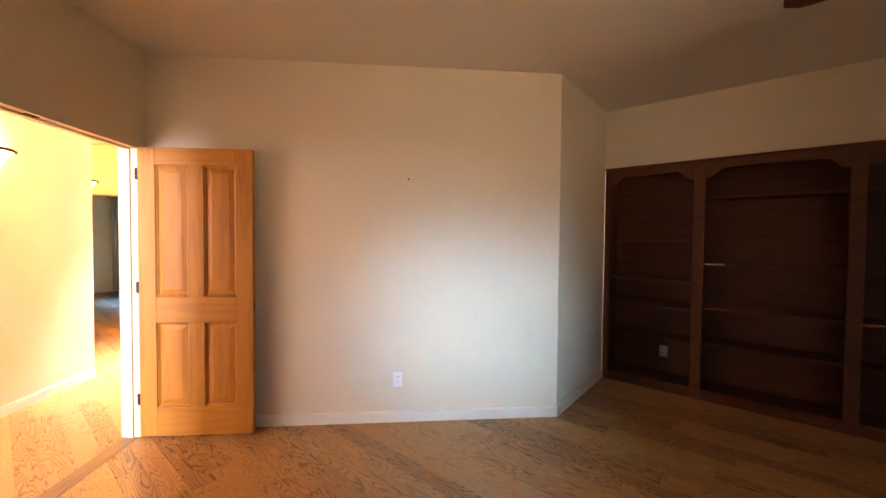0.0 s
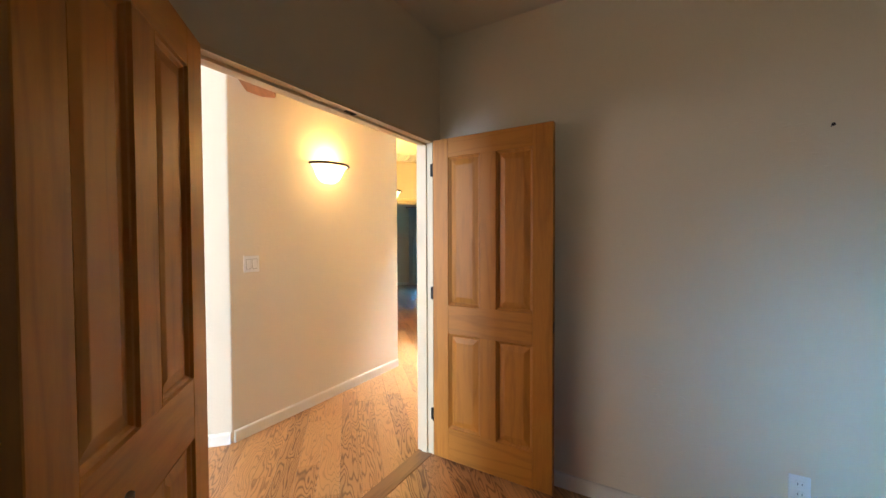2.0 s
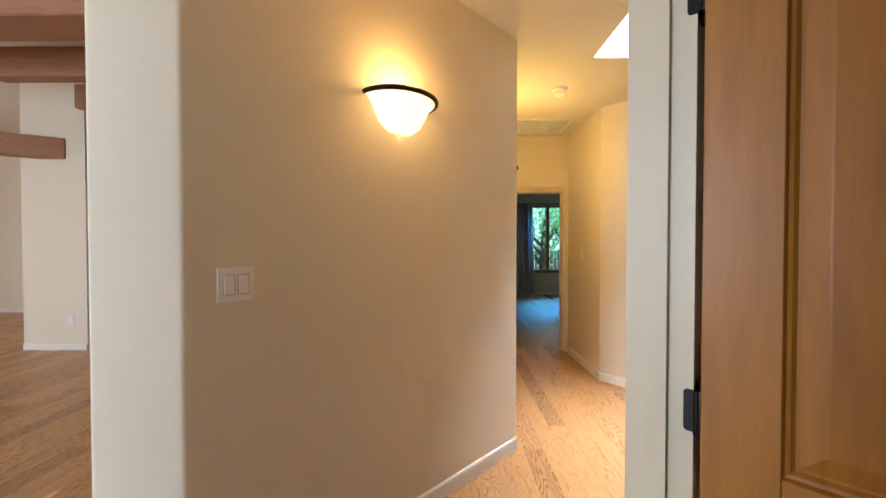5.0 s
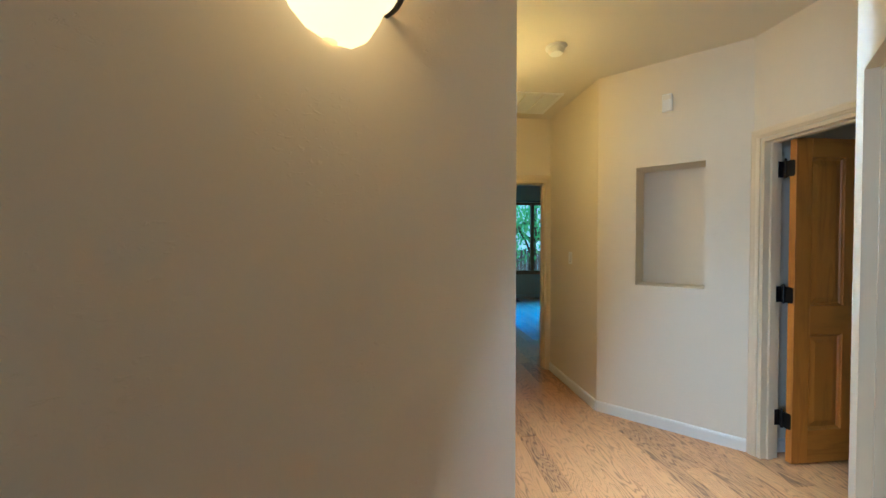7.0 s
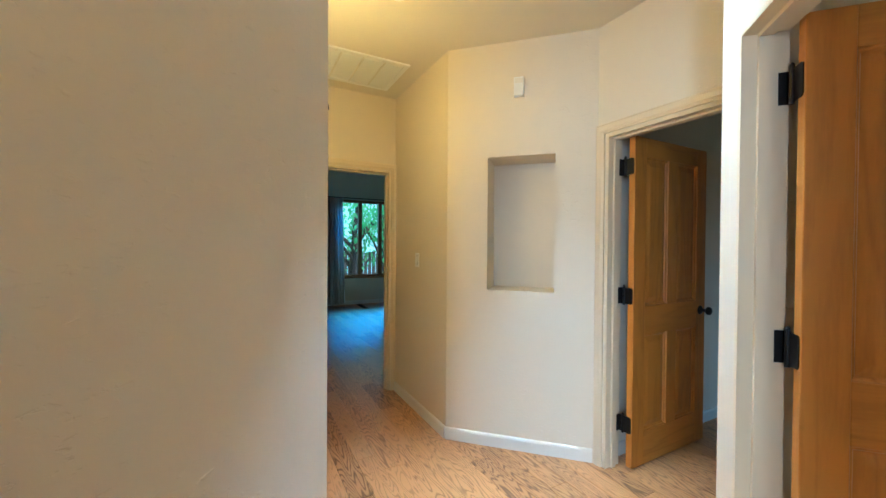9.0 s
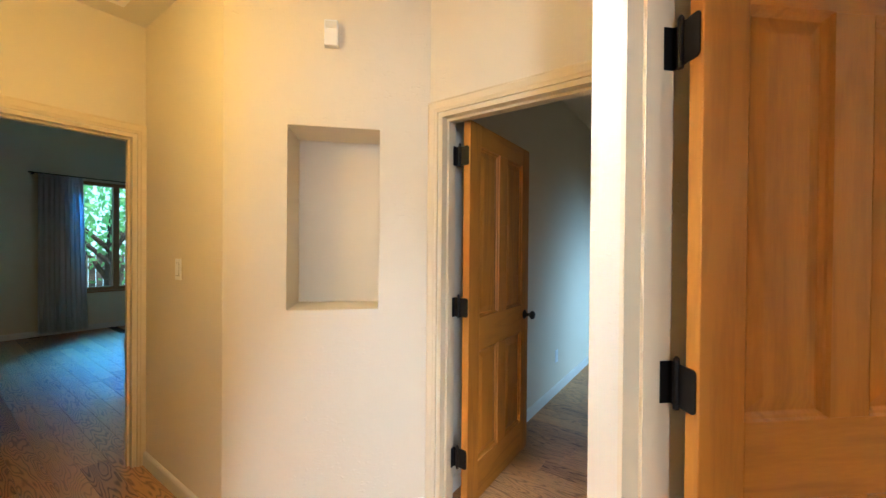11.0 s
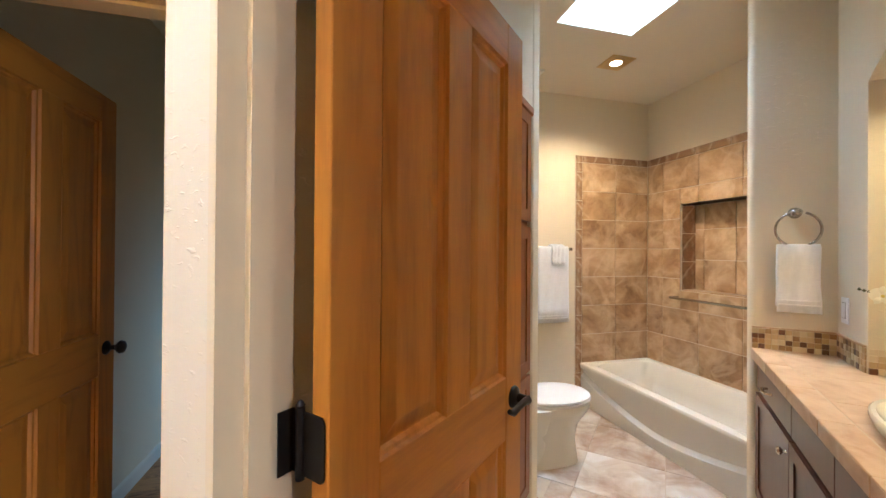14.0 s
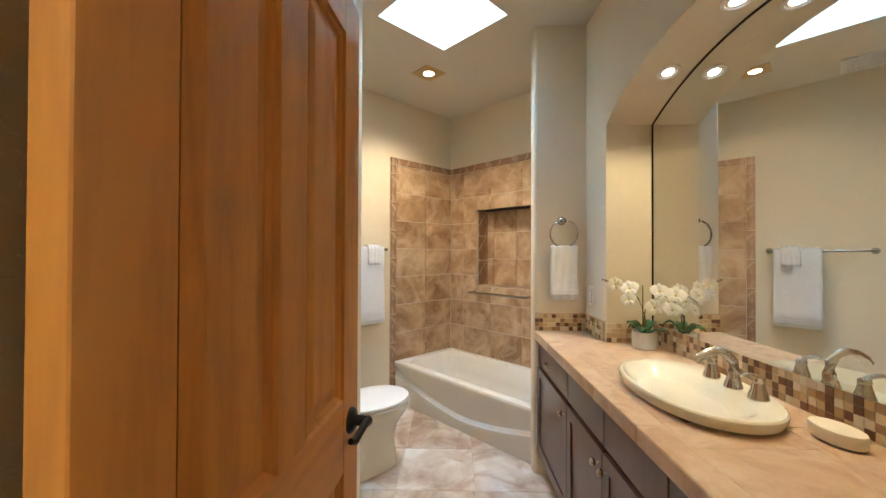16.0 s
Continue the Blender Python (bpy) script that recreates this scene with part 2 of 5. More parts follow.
BLACK = material("oil_rubbed_bronze", (0.012, 0.010, 0.009), 0.38, 0.6, vary=0.3, scale=30)
NICKEL = material("brushed_nickel", (0.68, 0.66, 0.62), 0.25, 1.0, vary=0.05, scale=40)
STEEL = material("polished_steel", (0.40, 0.385, 0.36), 0.16, 1.0, vary=0.06, scale=40)
PORCELAIN = material("bisque_porcelain", (0.82, 0.78, 0.63), 0.12, vary=0.02, scale=2)
TUBWHITE = material("tub_enamel", (0.80, 0.78, 0.71), 0.15, vary=0.02, scale=2)
TOILETWHITE = material("toilet_china", (0.82, 0.80, 0.72), 0.1, vary=0.02, scale=2)
SEATWHITE = material("toilet_seat_plastic", (0.84, 0.85, 0.85), 0.2, vary=0.01)
TERRY = material("white_terry", (0.87, 0.89, 0.93), 0.95, vary=0.05, scale=60, bump=0.9, bump_scale=260)
GROUT = material("tile_grout", (0.62, 0.52, 0.40), 0.9, vary=0.1, scale=20)
WALLTILE = stone("travertine_tile", [(0.22, 0.118, 0.052), (0.41, 0.262, 0.135), (0.62, 0.46, 0.29)], 4.6, 0.4, vein=(0.68, 0.52, 0.36))
TRIMTILE = stone("travertine_trim_tile", [(0.20, 0.105, 0.05), (0.30, 0.17, 0.085), (0.42, 0.26, 0.15)], 8.0, 0.42, rand="island")
FLOORTILE = stone("slate_floor_tile", [(0.34, 0.23, 0.15), (0.61, 0.53, 0.44), (0.80, 0.79, 0.76)], 3.4, 0.35, vein=(0.36, 0.2, 0.1), vein_amount=0.5)
COUNTERTILE = stone("counter_tile", [(0.42, 0.25, 0.13), (0.54, 0.36, 0.21), (0.64, 0.47, 0.31)], 6.5, 0.35, vein=(0.7, 0.55, 0.4))
MOSAIC = palette("mosaic_tile", [(0.15, 0.072, 0.035), (0.46, 0.31, 0.15), (0.64, 0.50, 0.31), (0.34, 0.20, 0.09), (0.56, 0.40, 0.21), (0.72, 0.61, 0.43), (0.62, 0.47, 0.27)])
MIRROR = material("mirror_silver", (0.90, 0.92, 0.90), 0.0, 1.0, vary=0.0)
GLASS = clear_glass("window_glass")
FIREGLASS = clear_glass("firebox_glass", (0.5, 0.55, 0.6))
SCONCEGLASS = glow("sconce_alabaster", (1.0, 0.70, 0.30), 3.0)
BULB = glow("lamp_face", (1.0, 0.86, 0.62), 14.0)
BULB_COOL = glow("lamp_face_white", (1.0, 0.95, 0.86), 9.0)
SKYPANE = glow("skylight_sky", (0.58, 0.82, 1.0), 68.0)
SKYPANE_HALL = glow("skylight_sky_hall", (0.84, 0.94, 1.0), 410.0)
BRASS = material("brass_trim", (0.72, 0.52, 0.22), 0.3, 0.7, vary=0.1)
CURTAIN = material("sheer_curtain", (0.84, 0.83, 0.80), 0.9, vary=0.06, scale=8)
_n, _l = CURTAIN.node_tree.nodes, CURTAIN.node_tree.links
_t, _m = _n.new("ShaderNodeBsdfTranslucent"), _n.new("ShaderNodeMixShader")
_t.inputs["Color"].default_value, _m.inputs[0].default_value = (0.75, 0.76, 0.76, 1), 0.55
_l.new(_n["Principled BSDF"].outputs[0], _m.inputs[1])
_l.new(_t.outputs[0], _m.inputs[2])
_l.new(_m.outputs[0], _n["Material Output"].inputs["Surface"])
FIRESTEEL = material("firebox_steel", (0.03, 0.035, 0.04), 0.35, 0.7, vary=0.2)
HEARTHSTONE = stone("flagstone", [(0.38, 0.26, 0.15), (0.5, 0.37, 0.23), (0.58, 0.46, 0.32)], 4.0, 0.6)
MANTEL = wood("mantel_wood", (0.5, 0.33, 0.18), (0.32, 0.18, 0.08), axis=0, lines=5, strength=0.3, rough=0.5)
LEAFMAT = material("orchid_leaf", (0.03, 0.10, 0.02), 0.35, vary=0.3, scale=12)
STEMMAT = material("orchid_stem", (0.09, 0.08, 0.02), 0.6, vary=0.2, scale=30)
PETAL = material("orchid_petal", (0.88, 0.86, 0.76), 0.6, vary=0.04, scale=40)
LIP = material("orchid_lip", (0.75, 0.62, 0.16), 0.6, vary=0.1, scale=60)
POT = material("white_pot", (0.82, 0.80, 0.74), 0.4, vary=0.03)
SOAP = material("soap_stone", (0.80, 0.72, 0.56), 0.5, vary=0.04, scale=10)
FOLIAGE = palette("tree_leaves", [(0.08, 0.24, 0.06), (0.12, 0.32, 0.09), (0.18, 0.40, 0.13), (0.06, 0.17, 0.05)], 0.6)
_n, _l = FOLIAGE.node_tree.nodes, FOLIAGE.node_tree.links
_t, _m = _n.new("ShaderNodeBsdfTranslucent"), _n.new("ShaderNodeAddShader")
_t.inputs["Color"].default_value = (0.22, 0.50, 0.24, 1)
_l.new(_n["Principled BSDF"].outputs[0], _m.inputs[0])
_l.new(_t.outputs[0], _m.inputs[1])
_l.new(_m.outputs[0], _n["Material Output"].inputs["Surface"])
BARK = material("bark", (0.10, 0.075, 0.055), 0.9, vary=0.3, scale=12, bump=0.8, bump_scale=25)
FENCE = material("grey_fence_wood", (0.22, 0.19, 0.16), 0.85, vary=0.25, scale=8)
GRASS = material("garden_ground", (0.10, 0.12, 0.05), 0.95, vary=0.4, scale=3)
# grey that paints the shadow in the groove round a switch rocker
PLATESHADE = material("switch_gap_shade", (0.40, 0.38, 0.34), 0.6)
PAPER = material("paper_slip", (0.8, 0.78, 0.72), 0.8)


# ---- building helpers ----
def part(name, bm, mat, parent=None, label="", smooth=False, m=None):
    bmesh.ops.recalc_face_normals(bm, faces=bm.faces)
    me = bpy.data.meshes.new(name)
    bm.to_mesh(me)
    bm.free()
    me.materials.append(mat)
    if smooth:
        for p in me.polygons:
            p.use_smooth = True
        me.set_sharp_from_angle(angle=radians(40))
    ob = new(name, me)
    if m is not None:
        ob.matrix_local = m
    if parent is not None:
        ob.parent = parent
    if label:
        ob["label"] = label
    return ob


def thing(name, m, label, category, group=""):
    return put(new(name), m, label, category, group)


def put(ob, m, label, category, group="", kind=""):
    if m is not None:
        ob.matrix_world = m
    return tagged(ob, label, category, group, kind)


def structure(name, bm, mat, label, category, smooth=False):
    return tagged(part(name, bm, mat, None, "", smooth), label, category, "", "structure")


def box(bm, lo, hi, m=None, bevel=0.0, seg=1):
    x0, y0, z0 = lo
    x1, y1, z1 = hi
    vs = [bm.verts.new(v) for v in ((x0, y0, z0), (x1, y0, z0), (x1, y1, z0), (x0, y1, z0), (x0, y0, z1), (x1, y0, z1), (x1, y1, z1), (x0, y1, z1))]
    fs = [bm.faces.new([vs[i] for i in q]) for q in ((3, 2, 1, 0), (4, 5, 6, 7), (0, 1, 5, 4), (1, 2, 6, 5), (2, 3, 7, 6), (3, 0, 4, 7))]
    if m is not None:
        bmesh.ops.transform(bm, matrix=m, verts=vs)
    if bevel:
        es = list({e for f in fs for e in f.edges})
        bmesh.ops.bevel(bm, geom=es, offset=bevel, segments=seg, profile=0.5, affect="EDGES")
    return bm


def boxes(*items, bevel=0.0, seg=1):
    bm = bmesh.new()
    for lo, hi in items:
        box(bm, lo, hi, None, bevel, seg)
    return bm


def prism(bm, poly, z0, z1):
    if sum(a[0] * b[1] - b[0] * a[1] for a, b in zip(poly, poly[1:] + poly[:1])) < 0:
        poly = poly[::-1]
    lo = [bm.verts.new((x, y, z0)) for x, y in poly]
    hi = [bm.verts.new((x, y, z1)) for x, y in poly]
    n = len(poly)
    bm.faces.new(lo[::-1])
    bm.faces.new(hi)
    for i in range(n):
        bm.faces.new((lo[i], lo[(i + 1) % n], hi[(i + 1) % n], hi[i]))
    return bm


def fillet(poly, radii, seg=5):
    """A polygon with rounded corners."""
    out, n = [], len(poly)
    for i, p in enumerate(poly):
        r = radii.get(i, 0)
        if not r:
            out.append(p)
            continue
        p, a, b = Vector(p), Vector(poly[i - 1]), Vector(poly[(i + 1) % n])
        u, v = (a - p).normalized(), (b - p).normalized()
        half = u.angle(v) / 2
        d, c = r / math.tan(half), p + (u + v).normalized() * (r / math.sin(half))
        s, e = p + u * d - c, p + v * d - c
        for k in range(seg + 1):
            w = s.lerp(e, k / seg).normalized() * r
            out.append(tuple(c + w))
    return out


def lathe(bm, profile, seg=24, m=None, sx=1.0, sy=1.0):
    rings = []
    for r, z in profile:
        if r < 1e-5:
            rings.append([bm.verts.new((0, 0, z))])
        else:
            rings.append([bm.verts.new((r * sx * math.cos(2 * math.pi * k / seg), r * sy * math.sin(2 * math.pi * k / seg), z)) for k in range(seg)])
    for a, b in zip(rings, rings[1:]):
        for k in range(seg):
            q = [a[k % len(a)], a[(k + 1) % len(a)], b[(k + 1) % len(b)], b[k % len(b)]]
            q = list(dict.fromkeys(q))
            if len(q) > 2:
                bm.faces.new(q)
    if m is not None:
        bmesh.ops.transform(bm, matrix=m, verts=[v for r in rings for v in r])
    return bm


def tube(bm, pts, r, seg=10):
    """A round bar along points; r is a number or one per point."""
    pts = [Vector(p) for p in pts]
    rs = r if isinstance(r, (list, tuple)) else [r] * len(pts)
    rings, up = [], Vector((0.13, 0.31, 0.94))
    for i, p in enumerate(pts):
        d = (pts[min(i + 1, len(pts) - 1)] - pts[max(i - 1, 0)]).normalized()
        a = d.cross(up)
        a = a.normalized() if a.length > 1e-4 else d.orthogonal().normalized()
        b = d.cross(a)
        rings.append([bm.verts.new(p + (a * math.cos(2 * math.pi * k / seg) + b * math.sin(2 * math.pi * k / seg)) * rs[i]) for k in range(seg)])
    for a, b in zip(rings, rings[1:]):
        for k in range(seg):
            bm.faces.new((a[k], a[(k + 1) % seg], b[(k + 1) % seg], b[k]))
    bm.faces.new(rings[0][::-1])
    bm.faces.new(rings[-1])
    return bm


def arc(c, r, a0, a1, n, u, v):
    c, u, v = Vector(c), Vector(u), Vector(v)
    return [c + u * r * math.cos(radians(a0 + (a1 - a0) * k / n)) + v * r * math.sin(radians(a0 + (a1 - a0) * k / n)) for k in range(n + 1)]


def along(a, b):
    """The pose whose x axis runs on the floor from a to b."""
    return pose(a[0], a[1], 0, 0, 0, math.degrees(math.atan2(b[1] - a[1], b[0] - a[0])))


def wall(name, a, b, thick, holes=(), z0=0.0, z1=None, mat=None, label="cream painted plaster wall"):
    """A wall whose seen face runs from a to b; it is thick to the left of that way (negative: to the right). Holes: (s0, s1, h0, h1)."""
    z1 = H if z1 is None else z1
    ln = math.hypot(b[0] - a[0], b[1] - a[1])
    lo, hi = sorted((0.0, thick))
    bm, m, s = bmesh.new(), along(a, b), 0.0
    for s0, s1, h0, h1 in sorted(holes):
        if s0 > s:
            box(bm, (s, lo, z0), (s0, hi, z1), m)
        if h0 > z0:
            box(bm, (s0, lo, z0), (s1, hi, h0), m)
        if h1 < z1:
            box(bm, (s0, lo, h1), (s1, hi, z1), m)
        s = s1
    if s < ln:
        box(bm, (s, lo, z0), (ln, hi, z1), m)
    return structure(name, bm, mat or PAINT, label, "wall")


def skirting(a, b, name="baseboard"):
    """A baseboard with a rounded top on the right of the way from a to b."""
    ln = math.hypot(b[0] - a[0], b[1] - a[1])
    prof = [(0, 0), (-0.014, 0), (-0.014, 0.068), (-0.011, 0.078), (-0.005, 0.083), (0, 0.084)]
    bm = bmesh.new()
    r0 = [bm.verts.new((0, y, z)) for y, z in prof]
    r1 = [bm.verts.new((ln, y, z)) for y, z in prof]
    for k in range(len(prof)):
        j = (k + 1) % len(prof)
        bm.faces.new((r0[k], r0[j], r1[j], r1[k]))
    bm.faces.new(r0)
    bm.faces.new(r1)
    bmesh.ops.transform(bm, matrix=along(a, b), verts=bm.verts)
    return structure(name, bm, TRIM, "off-white painted wooden baseboard along the wall", "baseboard")


R2 = math.sqrt(0.5)


def uv(u, v):
    """A point by its place along (1, 1) and along (1, -1)."""
    return ((u + v) * R2, (u - v) * R2)

# ---- structure ----
DH = 2.045
structure("subfloor", boxes(((-15, -6, -0.12), (6, 14, -0.016))), SUBFLOOR, "dark subfloor under the oak planks", "floor")

# office
wall("wall_office_door_lower", (-1.63, -2.6), (-1.63, 4.62), 0.12, [(3.98, 5.44, 0, DH), (6.44, 7.22, 0, DH)], z1=HB, label="cream plaster wall with a double doorway and a bathroom doorway")
structure("wall_corner_by_bathroom", prism(bmesh.new(), fillet([(-1.75, 4.62), (-1.63, 4.62), (-1.63, 4.66), (-1.05, 4.66), (-1.05, 4.767), (-1.75, 4.767)], {5: 0.022}), 0, HB), PAINT, "bright cream plaster wall corner beside the bathroom door", "wall", True)
wall("wall_office_far", (-1.63, 2.92), (1.44, 2.92), 0.14, label="plain cream plaster wall with a nail, bluish daylight on it")
wall("wall_office_angled", (1.44, 2.92), (2.25, 3.73), 0.14)
wall("wall_office_bookcase", (2.25, 3.73), uv(4.229, 2.3), 0.14, [(0.0, 2.62, 0, 2.13)], label="cream plaster wall over a built-in bookcase")
wall("wall_office_bookcase_back", uv(4.58, -1.05), uv(4.58, 1.75), 0.05, mat=SHELFWOOD, z1=2.3, label="dark wood backing behind the bookcase")
wall("wall_office_east", uv(4.229, 2.3), (uv(4.229, 2.3)[0], -2.6), 0.12)
wall("wall_office_south", (4.70, -2.6), (-1.75, -2.6), 0.12, [(2.75, 4.25, 1.1, 2.35)], label="cream plaster wall with a window opening")
structure("ceiling_office", prism(bmesh.new(), [(-1.75, -2.72), (4.75, -2.72), (4.75, 1.4), uv(4.6, 1.6), uv(4.6, -1.0), (2.25, 3.9), (1.3, 3.06), (-1.75, 3.06)], H, H + 0.08), CEIL, "cream painted flat ceiling", "ceiling")

# hall
structure("wall_hall_pier", prism(bmesh.new(), fillet([(-2.90, 2.226), (-3.10, 2.0), (-3.29, 2.19), (-3.29, 4.31), uv(0.72, -7.212), uv(0.84, -7.212), (-2.90, 4.087)], {0: 0.03, 1: 0.03, 2: 0.03, 6: 0.03}), 0, 3.5), PAINT, "cream plaster wall with rounded corners and a sconce", "wall", True)
wall("wall_hall_angled", uv(1.902, -7.212), (-3.04, 5.73), 0.12, label="yellow-lit cream plaster wall at an angle")
wall("wall_hall_niche", (-3.04, 5.73), (-2.06, 5.73), 0.28, [(0.285, 0.725, 1.06, 1.96)], label="cream plaster wall with a recessed niche")
wall("wall_niche_back", (-2.85, 6.012), (-2.2, 6.012), 0.06, z0=0.95, z1=2.1, label="cream plaster back of the wall niche")
wall("wall_small_bedroom_door", (-2.06, 5.73), (-1.10, 4.77), 0.12, [(0.06, 0.87, 0, DH)], label="cream plaster wall with an open door")
wall("wall_bedroom_door", uv(3.4, -7.212), uv(-1.1, -7.212), -0.12, [(1.545, 2.355, 0, DH)], z1=3.3, label="cream plaster wall with a cased bedroom doorway")
wall("wall_over_hall_beam", (-1.75, 1.34), (-2.90, 2.49), -0.12, z0=2.6, z1=3.5)

# living room
LH = 3.55
wall("wall_living_northwest", uv(-12.0, -9.79), uv(-0.9, -9.79), 0.15, [(8.55, 9.7, 0.27, 2.40)], z1=LH)
wall("wall_living_north", uv(-1.0, -9.79), uv(-1.0, -7.3), 0.12, z1=LH)
wall("wall_living_south", (-1.75, -4.5), (-12.0, -4.5), 0.15, [(0.5, 2.4, 0.4, 2.95)], z1=LH, label="cream plaster wall with wide window openings")
wall("wall_living_west", (-11.9, -4.5), (-16.0, -0.6), 0.15, [(0.4, 4.0, 0.3, 2.7)], z1=LH)
wall("wall_living_east", (-1.75, -4.5), (-1.75, -2.6), -0.12, z1=LH)
wall("wall_over_office_door", (-1.75, -2.6), (-1.75, 1.4), -0.12, z0=H, z1=LH)
structure("ceiling_living", prism(bmesh.new(), [(-1.63, -4.7), (-12.0, -4.7), (-16.2, -0.6), uv(-9.0, -9.95), uv(-0.88, -9.95), uv(-0.88, -7.2), (-3.0, 4.3), (-2.9, 2.49), (-1.63, 1.22)], LH, LH + 0.08), CEIL, "cream plaster ceiling above the beams", "ceiling")
structure("wall_fireplace_column", (lambda bm: [box(bm, (-5.08, -8.96, 0), (-4.25, -7.205, 0.36)), box(bm, (-5.08, -8.96, 0.36), (-4.25, -8.58, 1.23)), box(bm, (-5.08, -7.55, 0.36), (-4.25, -7.205, 1.23)),
    box(bm, (-5.08, -8.58, 0.36), (-4.65, -7.55, 1.23)), box(bm, (-5.08, -8.96, 1.23), (-4.25, -7.205, 1.55)), box(bm, (-5.08, -8.96, 1.55), (-4.43, -7.205, 2.68)),
    box(bm, (-4.43, -8.96, 1.55), (-4.25, -8.70, 2.68)), box(bm, (-4.43, -7.42, 1.55), (-4.25, -7.205, 2.68)), box(bm, (-5.08, -8.96, 2.68), (-4.25, -7.205, LH)),
    bmesh.ops.transform(bm, matrix=pose(0, 0, 0, 0, 0, 45) @ Matrix.Scale(-1, 4, (0, 1, 0)), verts=bm.verts), bm][-1])(bmesh.new()), PAINT, "cream plaster fireplace column with a recess above the mantel", "wall")

# bedroom and small bedroom
wall("wall_bedroom_far", uv(-1.1, -12.374), uv(4.6, -12.374), 0.15, [(3.60, 5.13, 0.62, 2.36)], z1=3.3, label="dim cream bedroom wall with a wide window")
wall("wall_bedroom_southwest", uv(-0.9, -7.3), uv(-0.9, -12.5), 0.12, z1=3.3)
wall("wall_bedroom_northeast", uv(4.5, -12.5), uv(4.5, -7.2), 0.12, z1=3.3)
structure("ceiling_bedroom", prism(bmesh.new(), [uv(-1.1, -12.6), uv(4.7, -12.6), uv(4.7, -7.21), uv(-1.1, -7.21)], 3.15, 3.25), CEIL, "cream bedroom ceiling in shade", "ceiling")
wall("wall_small_bedroom_northwest", uv(2.75, -5.50), uv(8.2, -5.50), 0.12, z1=3.2, label="pale bluish plaster bedroom wall")
wall("wall_small_bedroom_far", uv(7.2, -5.6), uv(7.2, -1.0), 0.12, z1=3.2)
wall("wall_small_bedroom_southeast", uv(7.3, -2.6), uv(4.6, -2.6), 0.12, [(0.6, 2.0, 0.8, 2.1)], z1=3.2)
structure("ceiling_small_bedroom", prism(bmesh.new(), [uv(2.75, -5.62), uv(7.4, -5.62), uv(7.4, -2.3), uv(4.5, -2.3), uv(4.5, -3.6), (0.03, 4.78), (-1.03, 4.78)], 2.78, 2.88), CEIL, "dim cream bedroom ceiling", "ceiling")

# bathroom
wall("wall_bath_north", (-1.05, 4.66), (-0.62, 4.66), 0.107, z1=HB)
structure("wall_bath_north_pier", prism(bmesh.new(), fillet([(-0.07, 4.685), (0.055, 4.685), (0.055, 4.96), (-0.07, 4.96)], {0: 0.02, 1: 0.025}), 0, HB), PAINT, "cream plaster wall end with a rounded corner", "wall", True)
wall("wall_bath_over_linen", (-0.62, 4.69), (-0.07, 4.69), 0.107, z0=2.13, z1=HB)
wall("wall_bath_toilet", uv(3.5, -3.465), uv(4.52, -3.465), 0.1, z1=HB)
wall("wall_bath_towel", uv(4.43, -3.55), uv(4.43, -1.50), 0.12, z1=HB, label="cream plaster wall beside the tub, half tiled")
wall("wall_bath_shower", uv(4.50, -1.535), uv(2.82, -1.535), 0.19, [(0.44, 1.23, 1.04, 1.775)], z1=HB, label="cream plaster shower wall with a tiled recess")
wall("wall_bath_tub_end", uv(2.88, -1.5), uv(2.88, -2.21), -0.1, z1=HB)
structure("wall_bath_pier", prism(bmesh.new(), fillet([(0.416, 3.11), (0.416, 3.705), (0.51, 3.705), (0.62, 3.55), (0.62, 3.11)], {1: 0.022, 2: 0.03}), 0, HB), PAINT, "cream plaster wall end between vanity and tub", "wall", True)
wall("wall_bath_mirror", (-1.63, 3.13), (0.62, 3.13), -0.07, z1=HB)
bm = bmesh.new()
AX, AR, SPRING, RISE = -0.58, 0.70, 2.053, 0.175    # the segmental arch over the mirror
ROUND = (AR * AR + RISE * RISE) / (2 * RISE)


def arch_z(x, inset=0.0):
    return SPRING + RISE - inset - ROUND + math.sqrt(ROUND * ROUND - (x - AX) ** 2)


arch = [(AX + AR * (1 - k / 15), arch_z(AX + AR * (1 - k / 15))) for k in range(31)]
box(bm, (AX + AR, 3.13, 0.8), (0.416, 3.383, HB))
box(bm, (-1.63, 3.13, 0.8), (AX - AR, 3.383, HB))
rows = [[bm.verts.new(v) for v in ((x, 3.383, z), (x, 3.383, HB), (x, 3.13, HB), (x, 3.13, z))] for x, z in arch]
for p, q in zip(rows, rows[1:]):
    for e in range(4):
        bm.faces.new((p[e], p[(e + 1) % 4], q[(e + 1) % 4], q[e]))
structure("wall_bath_arch", bm, PAINT, "cream plaster wall with a shallow arch over the mirror", "wall")


def skylight(poly_pieces, u0, u1, v0, v1, name, pane, tall, top=H):
    """Ceiling pieces round a square opening turned by 45 degrees, its shaft and the sky over it."""
    ring = [uv(u0, v0), uv(u1, v0), uv(u1, v1), uv(u0, v1)]
    north, east, south, west = max(ring, key=lambda p: p[1]), max(ring), min(ring, key=lambda p: p[1]), min(ring)
    bm = bmesh.new()
    for poly in poly_pieces(north, east, south, west):
        prism(bm, poly, top, top + 0.06)
    structure("ceiling_" + name, bm, CEIL, "cream painted ceiling with a square skylight", "ceiling")
    bm, ring = bmesh.new(), [west, north, east, south]
    for a, b in zip(ring, ring[1:] + ring[:1]):
        box(bm, (-0.03, 0.0, top + 0.06), (math.hypot(b[0] - a[0], b[1] - a[1]) + 0.03, 0.03, top + tall + 0.06), along(a, b))
    structure("skylight_shaft_" + name, bm, TRIM, "white painted skylight shaft", "skylight")
